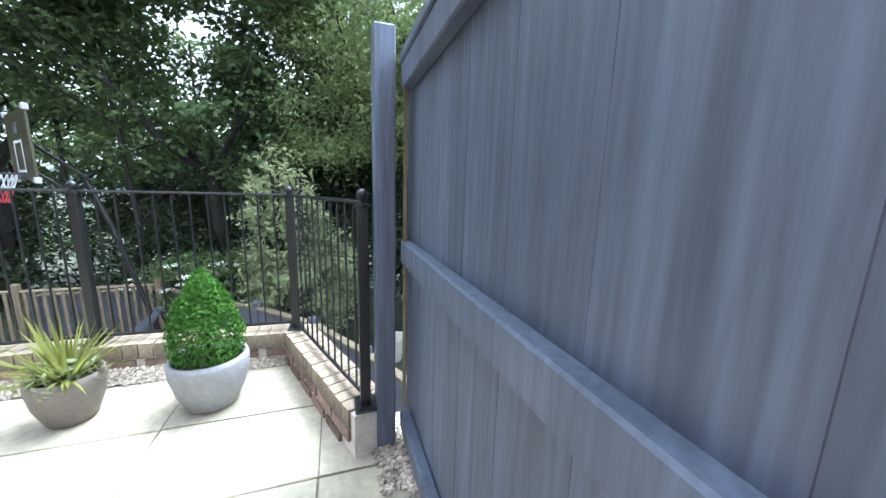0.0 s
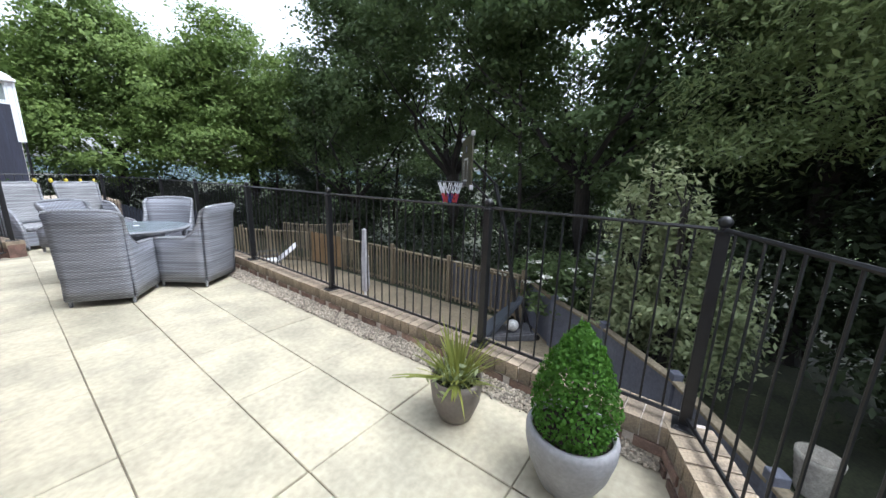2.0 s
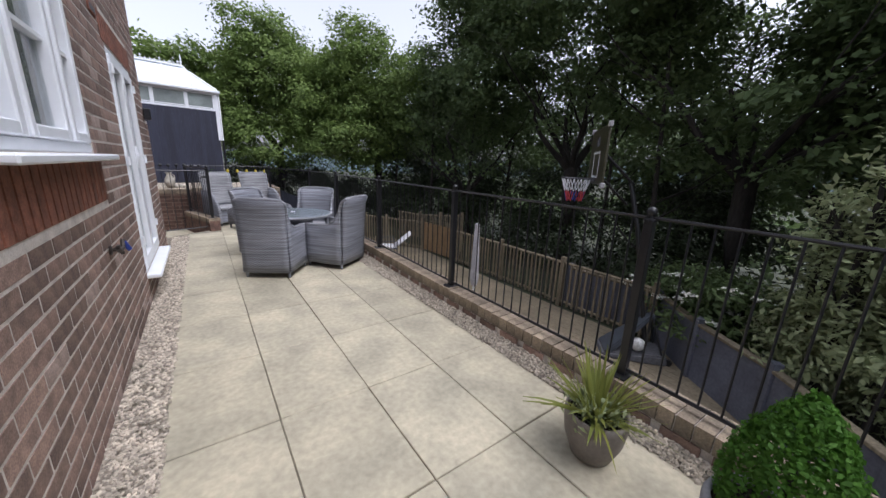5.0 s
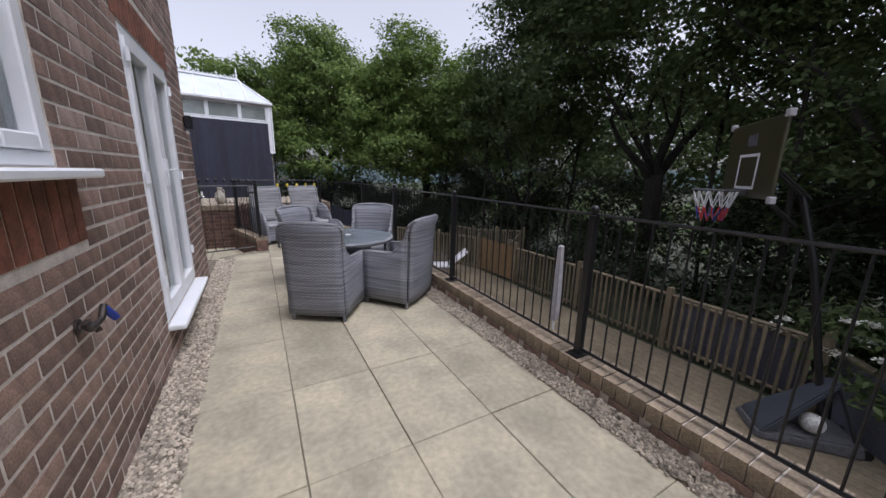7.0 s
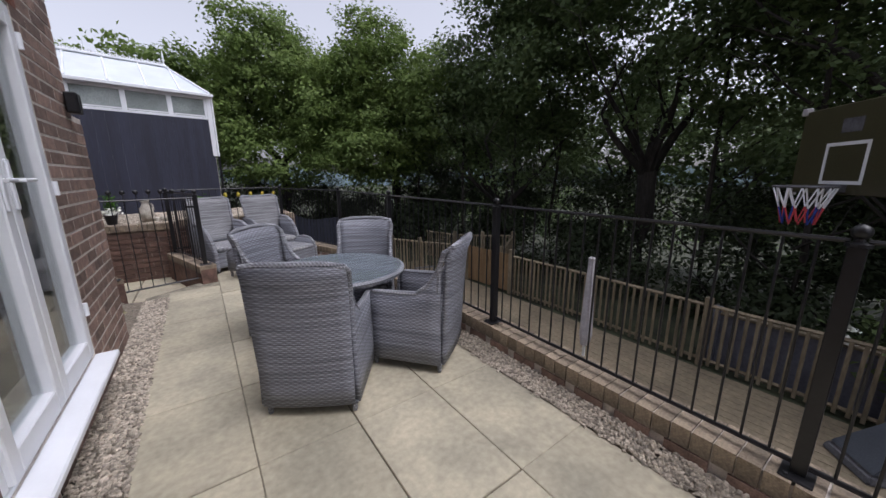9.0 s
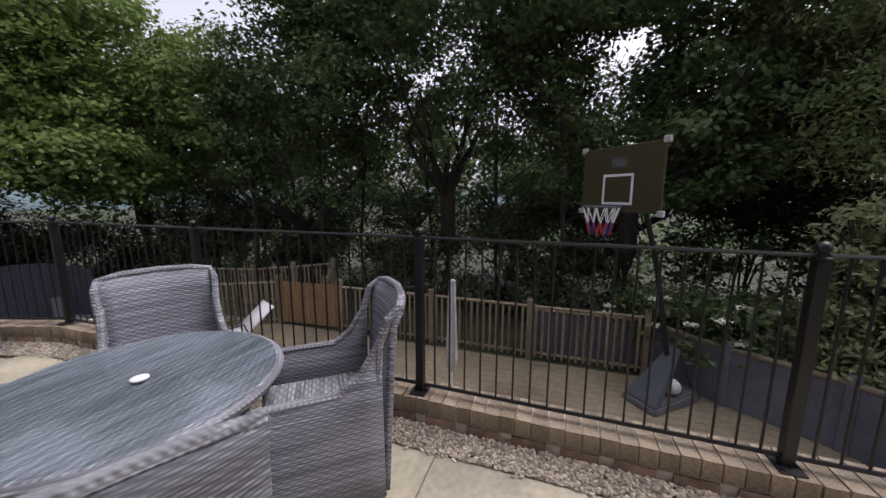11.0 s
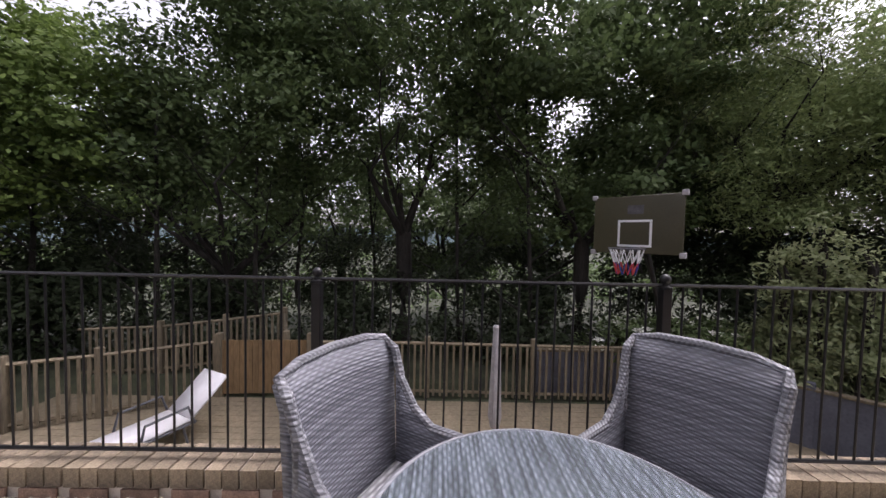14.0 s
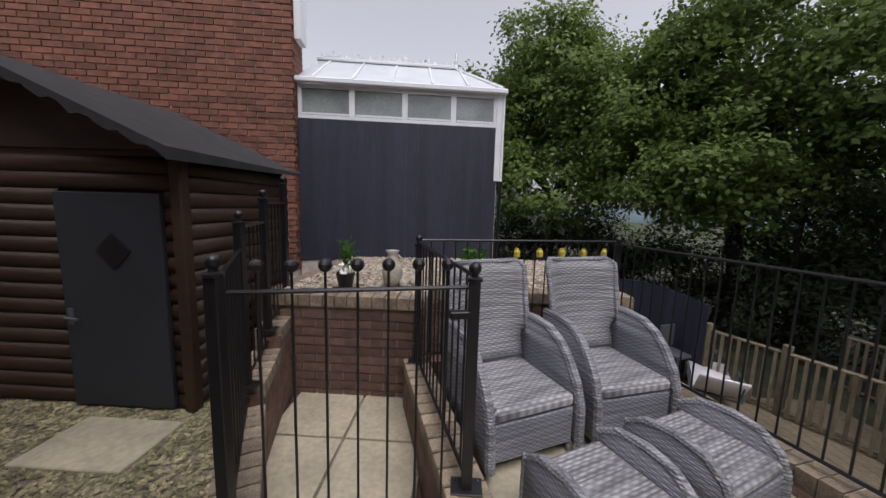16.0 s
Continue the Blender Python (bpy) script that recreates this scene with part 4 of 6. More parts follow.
add_tube(bm, [(-2.04, SY0 - 0.045, 0.66), (-2.04, SY0 - 0.075, 0.66), (-1.95, SY0 - 0.078, 0.655)], 0.009, 8)
part("handle", bm, M_GREYPLASTIC, sdoor, "metal lever handle")

# ---- red brick house behind ----
wall_far = tag_structure(part("wall_far", box((-8, 9.12, -0.2), (-1.78, 9.5, 7.5)), M_MORTAR), "plain red brick side wall of the neighbouring house", "wall")
boxes = []
brick_rows(boxes, 0, 9.10, -6.8, -1.76, 0.5, 6.6, 0.05, 0.240, 0.08)
joined_boxes("brickwork", boxes, M_REDROWS, wall_far, "orange-red bricks with pale joints", "stuff")
boxes = []
brick_rows(boxes, 1, -1.76, 9.155, 9.5, 0.5, 6.6, 0.05, 0.240, 0.08)
joined_boxes("brickwork", boxes, M_REDROWS, wall_far, "orange-red bricks", "stuff")
bargeboard = tag_structure(part("bargeboard", box((-1.757, 9.14, 3.62), (-1.66, 9.40, 6.5), None, 0.01), M_UPVC), "white plastic trim at the house corner", "trim")

# ---- conservatory ----
cons = thing("conservatory", "white plastic conservatory with a pitched polycarbonate roof and dark boarded wall", "conservatory")
CX0, CX1, CY0, CY1, CB, CE, CRZ = -1.755, 1.11, 9.25, 11.4, 2.64, 3.14, 3.84
n_ = 17
for i in range(n_):
    w = (CX1 - CX0 - 0.02) / n_
    part("board", box((CX0 + i * w, CY0 - 0.03 + 0.0004 * (i % 2), BED_Z - 0.05), (CX0 + (i + 1) * w - 0.001, CY0 - 0.012 + 0.0004 * (i % 2), CB), None, 0.0006), M_NAVYDARK, cons)
part("lower_wall", box((CX0, CY0 - 0.008, -0.3), (CX1 - 0.01, CY0 + 0.06, CB)), M_MORTAR, cons)
part("side_wall", box((CX1 - 0.07, CY0 + 0.062, -0.3), (CX1 - 0.005, CY1, CB)), M_UPVC, cons)
part("corner_post", box((CX1 - 0.06, CY0 - 0.035, 1.87), (CX1 + 0.02, CY0 + 0.05, CE), None, 0.006), M_UPVC, cons)
part("downpipe", rod((CX1 + 0.045, CY0 - 0.02, 0.3), (CX1 + 0.045, CY0 - 0.02, 1.87), 0.025, 10), M_BLACK, cons, "black downpipe")
part("downpipe", rod((CX1 + 0.045, CY0 - 0.02, 1.87), (CX1 + 0.045, CY0 - 0.02, CE - 0.03), 0.025, 10), M_UPVC, cons)
for z0, z1 in ((CB, CB + 0.05), (CE - 0.09, CE - 0.04)):
    part("window_rail", box((CX0, CY0 - 0.02, z0), (CX1 - 0.06, CY0 + 0.05, z1), None, 0.004), M_UPVC, cons)
edges_x = [CX0, -1.02, -0.28, 0.42, CX1 - 0.06]
for i, xa in enumerate(edges_x):
    part("window_post", box((xa - (0.0 if i == 0 else 0.04), CY0 - 0.022, CB + 0.05), (xa + (0.05 if i == 0 else 0.04 if i < 4 else 0.0), CY0 + 0.05, CE - 0.09), None, 0.004), M_UPVC, cons)
for xa, xb in zip(edges_x, edges_x[1:]):
    sash = part("top_light", box((xa + 0.05, CY0 - 0.012, CB + 0.06), (xb - 0.04, CY0 + 0.0, CB + 0.085)), M_UPVC, cons)
    part("pane", box((xa + 0.045, CY0 + 0.012, CB + 0.05), (xb - 0.04, CY0 + 0.02, CE - 0.09)), M_BLIND, sash, "glass with pale blinds behind")
part("gutter", box((CX0 - 0.02, CY0 - 0.11, CE - 0.04), (CX1 + 0.08, CY0 - 0.012, CE + 0.03), None, 0.012), M_UPVC, cons)
RY, RX1 = 10.35, 0.56


def roof_sheet(points, mat, name, thick=0.02):
    bm = bmesh.new()
    up = [bm.verts.new(p) for p in points]
    lo = [bm.verts.new((p[0], p[1], p[2] - thick)) for p in points]
    bm.faces.new(up)
    bm.faces.new(list(reversed(lo)))
    for i in range(len(points)):
        j = (i + 1) % len(points)
        bm.faces.new((up[i], lo[i], lo[j], up[j]))
    return part(name, bm, mat, cons)


roof_sheet([(CX0 - 0.02, CY0 - 0.05, CE + 0.03), (CX1 + 0.02, CY0 - 0.05, CE + 0.03), (RX1, RY, CRZ), (CX0 - 0.02, RY, CRZ)], M_FROST, "roof_sheet")
roof_sheet([(CX1 + 0.02, CY0 - 0.05, CE + 0.03), (CX1 + 0.02, CY1, CE + 0.03), (RX1, RY, CRZ)], M_FROST, "roof_sheet")
roof_sheet([(CX1 + 0.02, CY1, CE + 0.03), (CX0 - 0.02, CY1, CE + 0.03), (CX0 - 0.02, RY, CRZ), (RX1, RY, CRZ)], M_FROST, "roof_sheet")
part("hip_bar", tube([(CX1 + 0.02, CY0 - 0.05, CE + 0.05), (RX1, RY, CRZ + 0.015)], 0.024, 6), M_UPVC, cons)
for xb in (-1.55, -1.0, -0.45, 0.10, 0.62):
    part("glazing_bar", tube([(xb, CY0 - 0.05, CE + 0.045), (xb, RY, CRZ + 0.012)], 0.018, 6), M_UPVC, cons)
part("ridge", box((CX0 - 0.02, RY - 0.05, CRZ), (RX1 + 0.04, RY + 0.05, CRZ + 0.05), None, 0.01), M_UPVC, cons)
for i in range(23):
    x = CX0 + 0.05 + i * 0.1
    tall = i % 4 == 2
    bm = tube([(x - 0.05, RY, CRZ + 0.055), (x - 0.025, RY, CRZ + 0.09), (x, RY, CRZ + 0.065), (x + 0.025, RY, CRZ + 0.09), (x + 0.05, RY, CRZ + 0.055)], 0.008, 5)
    add_rod(bm, (x, RY, CRZ + 0.05), (x, RY, CRZ + (0.17 if tall else 0.12)), 0.009, 6)
    if tall:
        add_rod(bm, (x - 0.035, RY, CRZ + 0.135), (x + 0.035, RY, CRZ + 0.135), 0.009, 6)
    part("cresting", bm, M_UPVC, cons)
part("finial", lathe([(0.03, 0), (0.012, 0.05), (0.03, 0.1), (0.015, 0.14), (0.02, 0.18), (0.004, 0.30)], 10, pose(RX1, RY, CRZ + 0.04)), M_UPVC, cons)
# the neighbouring house stands a little turned
turn = Matrix.Translation((CX1, CY0, 0)) @ pose(0, 0, 0, 0, 0, 8) @ Matrix.Translation((-CX1, -CY0, 0))
for ob in (cons, wall_far, bargeboard):
    ob.matrix_world = turn
tagged(part("wall_lantern", box((-0.04, -0.05, -0.07), (0.03, 0.05, 0.07), pose(0.05, 3.46, 1.93), 0.01), M_BLACK), "small black wall light on the brick pier", "wall light")

# fittings on the house wall
tap = thing("garden_tap", "old brass double garden tap with a blue hose fitting", "tap", pose(0.004, 0.31, 0.82))
part("back_plate", lathe([(0.03, 0), (0.03, 0.008), (0.016, 0.012)], 14, pose(0, 0, 0, 0, 90, 0)), M_COPPER, tap)
part("pipe", tube([(0, 0, 0), (0.05, 0, 0), (0.06, 0.0, -0.03)], 0.012, 8), M_COPPER, tap)
part("branch", tube([(0.05, -0.09, 0.03), (0.055, -0.05, 0.0), (0.055, 0.05, 0.0), (0.05, 0.11, 0.04)], 0.013, 8), M_COPPER, tap)
part("lever", box((0.045, -0.10, 0.03), (0.065, -0.055, 0.045), None, 0.004), M_COPPER, tap)
part("hose_end", rod((0.055, 0.10, 0.03), (0.075, 0.13, -0.03), 0.015, 10), M_BLUE, tap, "blue plastic hose connector")
vent = thing("air_brick", "dark red slotted air brick set in the wall", "vent", pose(0.004, 1.25, 2.46))
part("plate", box((-0.02, -0.11, -0.035), (0.006, 0.11, 0.035), None, 0.003), M_REDBRICK, vent)
for i in range(5):
    part("slot", box((0.006, -0.085 + i * 0.037, -0.022), (0.009, -0.065 + i * 0.037, 0.022)), M_CURTAIN, vent)

# ---- woven furniture ----
def sheet(rows, thick=None):
    """A surface through rows of points."""
    bm = bmesh.new()
    grid_ = [[bm.verts.new(p) for p in r] for r in rows]
    for a, b in zip(grid_, grid_[1:]):
        for i in range(len(a) - 1):
            bm.faces.new((a[i], a[i + 1], b[i + 1], b[i]))
    return bm


def solid(ob, t):
    md = ob.modifiers.new("thick", "SOLIDIFY")
    md.thickness, md.offset = t, 0
    return smooth(ob)


def dining_chair(at):
    """Local +y is the way it faces; back at -y."""
    ob = thing("dining_chair", "grey woven rattan dining armchair with a high curved back", "chair", at, "chairs round the table")
    w, d, hs, ha, hb = 0.265, 0.27, 0.42, 0.60, 0.97
    # back panel, bowed and leaning, flaring a little at the top
    rows = []
    for k in range(9):
        t = k / 8
        z_ = 0.07 + t * (hb - 0.07)
        lean = -0.02 - 0.09 * t - (0.03 if k == 8 else 0)
        half = w + 0.015 * t
        rows.append([(s * half, -d + lean + 0.045 * (s * s) * (0.3 + t), z_ - (0.03 * s ** 4 if k == 8 else 0)) for s in (-1, -0.75, -0.5, -0.25, 0, 0.25, 0.5, 0.75, 1)])
    solid(part("backrest", sheet(rows), M_WICKER, ob), 0.035)
    part("back_trim", tube([(-w, -d + 0.02, 0.62), (-w - 0.006, -d + 0.01, 0.8), (-w - 0.012, -d - 0.03, 0.91)] + [(s * (w + 0.015), -d - 0.135 + 0.055 * s * s, hb + 0.005 - 0.03 * s ** 4) for s in (-0.95, -0.6, 0, 0.6, 0.95)] + [(w + 0.012, -d - 0.03, 0.91), (w + 0.006, -d + 0.01, 0.8), (w, -d + 0.02, 0.62)], 0.02, 8), M_BRAID, ob, "braided wicker edging")
    for sx in (-1, 1):
        rows = []
        for k in range(7):
            t = k / 6
            y_ = -d + t * 2 * d
            top = ha + 0.20 * max(0, 1 - t * 3.2) ** 1.5 - 0.015 * t
            flare = 0.012 * t
            rows.append([(sx * (w + flare + 0.015 * (1 - q)), y_ + (0.02 * (1 - q) if t == 1 else 0), 0.07 + q * (top - 0.07)) for q in (0, 0.25, 0.5, 0.75, 1)])
        solid(part("side_panel", sheet(rows), M_WICKER, ob), 0.03)
        pts = [(sx * w, -d + 0.0, ha + 0.21)]
        for k in range(1, 7):
            t = k / 6
            pts.append((sx * (w + 0.012 * t), -d + t * 2 * d, ha + 0.20 * max(0, 1 - t * 3.2) ** 1.5 - 0.015 * t + 0.005))
        pts += [(sx * (w + 0.014), d + 0.012, 0.5), (sx * (w + 0.018), d + 0.018, 0.07)]
        part("arm_trim", tube(pts, 0.019, 8), M_BRAID, ob, "braided wicker edging")
        for sy in (-1, 1):
            part("leg", lathe([(0.014, 0), (0.017, 0.02), (0.019, 0.1)], 8, pose(sx * (w - 0.01), sy * (d - 0.015), 0)), M_BRAID, ob)
    part("seat", box((-w + 0.01, -d + 0.0, hs - 0.06), (w - 0.01, d, hs), None, 0.02), M_WICKERSEAT, ob)
    part("front_apron", box((-w + 0.012, d - 0.03, 0.07), (w - 0.012, d - 0.004, hs - 0.06), None, 0.006), M_WICKER, ob)
    part("skirt_trim", tube([(-w - 0.01, d, 0.07), (w + 0.01, d, 0.07), (w + 0.012, -d, 0.07), (-w - 0.012, -d, 0.07), (-w - 0.01, d, 0.07)], 0.011, 6), M_BRAID, ob)
    return ob


TABLE = (1.565, 2.60)
chair = dining_chair(pose(1.22, 2.045, 0, 0, 0, -33))
copy_thing(chair, pose(2.0, 2.075, 0, 0, 0, 38))
copy_thing(chair, pose(1.93, 3.0, 0, 0, 0, 151))
copy_thing(chair, pose(1.275, 3.035, 0, 0, 0, -138))

table = thing("round_table", "round grey woven rattan garden table with a glass top", "table", pose(TABLE[0], TABLE[1], 0))
TR, TZ = 0.52, 0.68
part("top", lathe([(TR - 0.03, TZ - 0.055), (TR - 0.005, TZ - 0.05), (TR, TZ - 0.03), (TR, TZ - 0.012), (TR - 0.012, TZ - 0.004)], 64), M_TABLEWEAVE, table)
smooth(part("rim", tube([(TR * math.cos(a * math.tau / 48), TR * math.sin(a * math.tau / 48), TZ - 0.02) for a in range(49)], 0.016, 8), M_BRAID, table, "braided rim"))
part("glass_top", lathe([(TR - 0.018, TZ - 0.003), (TR - 0.016, TZ), (TR - 0.016, TZ + 0.004), (TR - 0.019, TZ + 0.006)], 64), M_TABLEGLASS, table, "clear glass disc")
part("parasol_cap", lathe([(0.032, TZ + 0.007), (0.032, TZ + 0.012), (0.026, TZ + 0.015)], 20), M_WHITE, table, "small white plastic cap")
part("base", lathe([(0.30, 0.03), (0.28, 0.12), (0.25, 0.36), (0.27, TZ - 0.056)], 32), M_WICKER, table)
part("foot_ring", lathe([(0.29, 0.0), (0.31, 0.01), (0.31, 0.03), (0.30, 0.035)], 32), M_BRAID, table)


def wing_chair(at):
    ob = thing("wing_chair", "grey woven rattan recliner armchair with a tall back and rounded arms", "armchair", at, "recliner armchairs")
    w, d = 0.31, 0.32
    rows = []
    for k in range(9):
        t = k / 8
        z_ = 0.36 + t * 0.72
        rows.append([(s * (w - 0.02 + 0.02 * t), -d + 0.06 - 0.17 * t + (0.10 * abs(s) ** 3 if t > 0.25 else 0.02), z_ - (0.02 * (1 - abs(s)) if k == 8 else 0)) for s in (-1, -0.85, -0.6, -0.3, 0, 0.3, 0.6, 0.85, 1)])
    solid(part("backrest", sheet(rows), M_WICKERBACK, ob), 0.035)
    part("back_trim", tube([(-w + 0.02, -d + 0.13, 0.58), (-w + 0.012, -d + 0.06, 0.82), (-w, -d - 0.0, 1.05), (-w * 0.85, -d - 0.05, 1.088), (-w * 0.3, -d - 0.11, 1.072), (w * 0.3, -d - 0.11, 1.072), (w * 0.85, -d - 0.05, 1.088), (w, -d, 1.05), (w - 0.012, -d + 0.06, 0.82), (w - 0.02, -d + 0.13, 0.58)], 0.021, 8), M_BRAID, ob)
    for sx in (-1, 1):
        prof = [(-d + 0.02, 0.69), (-d + 0.18, 0.70), (-d + 0.33, 0.685), (-d + 0.44, 0.63), (d - 0.12, 0.55), (d - 0.04, 0.43), (d, 0.3), (d + 0.01, 0.06)]
        rows = []
        for y_, z_ in prof:
            rows.append([(sx * (w + 0.0), y_, 0.06 + q * (z_ - 0.06)) for q in (0, 0.33, 0.66, 1)])
        solid(part("arm", sheet(rows), M_WICKER, ob), 0.05)
        part("arm_trim", tube([(sx * w, y_, z_) for y_, z_ in prof], 0.03, 8), M_BRAID, ob, "thick braided edging")
        for sy in (-1, 1):
            part("leg", lathe([(0.018, 0), (0.022, 0.07)], 8, pose(sx * (w - 0.03), sy * (d - 0.04), 0)), M_BRAID, ob)
    part("seat", box((-w + 0.03, -d + 0.02, 0.30), (w - 0.03, d - 0.01, 0.385), None, 0.025), M_WICKERSEAT, ob)
    part("front_panel", box((-w + 0.03, d - 0.05, 0.07), (w - 0.03, d - 0.015, 0.30), None, 0.01), M_WICKER, ob)
    part("hinge_bar", tube([(-w + 0.05, -d + 0.09, 0.41), (w - 0.05, -d + 0.09, 0.41)], 0.012, 8), M_GREYPLASTIC, ob)
    return ob


wc = wing_chair(pose(0.91, 6.165, 0, 0, 0, -155))
copy_thing(wc, pose(1.645, 6.45, 0, 0, 0, -162))


def footstool(at):
    ob = thing("footstool", "grey woven rattan footstool with low curved sides", "footstool", at, "footstools")
    w, d = 0.235, 0.24
    for sx in (-1, 1):
        prof = [(-d, 0.35), (-d + 0.1, 0.41), (0.0, 0.43), (d - 0.12, 0.41), (d - 0.03, 0.34), (d, 0.25)]
        solid(part("side_panel", sheet([[(sx * w, y_, 0.10 + q * (z_ - 0.10)) for q in (0, 0.5, 1)] for y_, z_ in prof]), M_WICKER, ob), 0.04)
        part("side_trim", tube([(sx * w, -d, 0.10)] + [(sx * w, y_, z_) for y_, z_ in prof] + [(sx * w, d + 0.003, 0.10)], 0.024, 8), M_BRAID, ob)
        for sy in (-1, 1):
            part("leg", lathe([(0.017, 0), (0.021, 0.12)], 8, pose(sx * (w - 0.01), sy * (d - 0.02), 0)), M_BRAID, ob)
    part("seat", box((-w + 0.015, -d, 0.255), (w - 0.015, d - 0.005, 0.32), None, 0.02), M_WICKERSEAT, ob)
    for sy in (-1, 1):
        part("end_panel", box((-w + 0.015, sy * d - 0.02, 0.10), (w - 0.015, sy * d + 0.0, 0.26), None, 0.006), M_WICKER, ob)
    part("skirt_trim", tube([(-w, d, 0.10), (w, d, 0.10), (w, -d, 0.10), (-w, -d, 0.10), (-w, d, 0.10)], 0.012, 6), M_BRAID, ob)
    return ob


st = footstool(pose(1.224, 5.40, 0, 0, 0, -152.9))
copy_thing(st, pose(1.835, 5.715, 0, 0, 0, -152.9))

# ---- pots on the patio ----
bush = thing("box_topiary", "clipped cone of bright green box in a pale grey round pot", "potted plant", pose(1.99, -2.56, 0) @ Matrix.Diagonal((1.19, 1.19, 1.08, 1)))
smooth(part("pot", lathe([(0.088, 0), (0.105, 0.012), (0.145, 0.11), (0.165, 0.20), (0.168, 0.255), (0.160, 0.28), (0.148, 0.28), (0.145, 0.23)], 32), M_POT, bush, "pale grey glazed pot"))
part("soil", lathe([(0.14, 0.22), (0.146, 0.245), (0.02, 0.25)], 20), M_SOIL, bush)
part("stem", rod((0, 0, 0.2), (0, 0, 0.5), 0.012, 6), M_BARK, bush)
n = 6500
t = np.random.random(n) ** 0.8
ang_ = np.random.random(n) * math.tau
prof_r = np.interp(t, [0, 0.12, 0.35, 0.6, 0.85, 1.0], [0.120, 0.148, 0.148, 0.118, 0.062, 0.010])
rr = prof_r * (0.80 + 0.26 * np.random.random(n)) * (1 + 0.05 * np.sin(ang_ * 5 + t * 9))
pts = np.stack([rr * np.cos(ang_), rr * np.sin(ang_), 0.255 + t * 0.47 + 0.01 * np.random.normal(size=n)], 1)
nrm = np.stack([np.cos(ang_), np.sin(ang_), np.full(n, 0.4)], 1) + np.random.normal(size=(n, 3)) * 0.6
leaf_quads("foliage", pts, nrm, 0.007 + 0.005 * np.random.random(n), M_LEAF_BOX, bush, 0.6)

spiky = thing("spiky_plant", "spiky yellow-green variegated plant in a taupe bowl pot", "potted plant", pose(2.03, -1.90, 0) @ Matrix.Scale(1.32, 4))
smooth(part("pot", lathe([(0.062, 0), (0.075, 0.01), (0.105, 0.09), (0.116, 0.17), (0.114, 0.2), (0.104, 0.2), (0.1, 0.16)], 28), M_POTBROWN, spiky, "matt taupe pot"))
part("soil", lathe([(0.095, 0.15), (0.102, 0.175), (0.02, 0.18)], 18), M_SOIL, spiky)
bm = bmesh.new()
for i in range(130):
    a, lng = random.random() * math.tau, random.uniform(0.15, 0.31)
    up_ = random.uniform(0.35, 1.4)
    r0 = random.uniform(0.0, 0.05)
    x, y, z_ = r0 * math.cos(a), r0 * math.sin(a), 0.175
    wd = random.uniform(0.005, 0.009)
    px, py = -math.sin(a) * wd, math.cos(a) * wd
    last = None
    for q in range(5):
        s = q / 4
        rr_ = r0 + lng * s * math.cos(up_)
        zz_ = 0.175 + lng * s * math.sin(up_) - 0.07 * s * s * math.cos(up_)
        k_ = (1 - s) ** 0.6 + 0.05
        cur = (bm.verts.new((rr_ * math.cos(a) + px * k_, rr_ * math.sin(a) + py * k_, zz_)), bm.verts.new((rr_ * math.cos(a) - px * k_, rr_ * math.sin(a) - py * k_, zz_ + 0.002)))
        if last:
            bm.faces.new((last[0], last[1], cur[1], cur[0]))
        last = cur
part("blade_tuft", bm, M_LEAF_SPIKE, spiky)
pts = np.random.normal(size=(260, 3)) * (0.05, 0.05, 0.02) + (0, 0, 0.20)
leaf_quads("low_leaves", pts, np.random.normal(size=(260, 3)) + (0, 0, 0.6), np.full(260, 0.022), M_LEAF_PALE, spiky, 0.35)

# ---- lower garden ----
deck = tag_structure(part("deck", box((2.6, -2.2, GROUND_Z - 0.1), (6.3, 9.2, GROUND_Z + 0.0)), M_JOINT), "sandy timber deck of the lower garden", "floor")
for i in range(26):
    part("plank", box((2.6 + i * 0.142, -2.2, GROUND_Z + 0.002), (2.6 + i * 0.142 + 0.137, 9.2, GROUND_Z + 0.02)), M_DECK, deck)


def picket_run(pts_, z_top, label, gap=0.11, h=0.95, mat=None, group="picket fences"):
    mat = mat or M_TIMBER
    ob = thing("picket_fence", label, "fence", None, group)
    for a, b in zip(pts_, pts_[1:]):
        length, ang = along(a, b)
        m_ = pose(a[0], a[1], 0, 0, 0, ang)
        za, zb = a[2] if len(a) > 2 else z_top, b[2] if len(b) > 2 else z_top
        part("post", box((-0.045, -0.045, -h - 0.4), (0.045, 0.045, 0.12), Matrix.Translation((a[0], a[1], za)), 0.008), mat, ob)
        bm = bmesh.new()
        add_tube(bm, [m_ @ Vector((0, 0, za)), m_ @ Vector((length, 0, zb))], 0.028, 4)
        part("top_rail", bm, mat, ob)
        bm = bmesh.new()
        add_tube(bm, [m_ @ Vector((0, 0, za - h + 0.12)), m_ @ Vector((length, 0, zb - h + 0.12))], 0.028, 4)
        part("bottom_rail", bm, mat, ob)
        n_ = max(2, round(length / gap))
        for i in range(1, n_):
            s = i / n_
            z_ = za + (zb - za) * s
            part("picket", box((s * length - 0.019, 0.02, z_ - h + 0.05), (s * length + 0.019, 0.04, z_ + 0.01), m_), mat, ob)
    return ob


FZ = -0.42
picket_run([(6.42, -0.45), (6.42, 1.32), (6.46, 3.13), (6.42, 5.07)], FZ, "weathered timber picket fence along the deck edge")
picket_run([(6.32, 6.64), (5.62, 7.88), (5.2, 8.75), (4.75, 9.6), (4.3, 11.2)], FZ, "weathered timber picket fence behind the loungers")
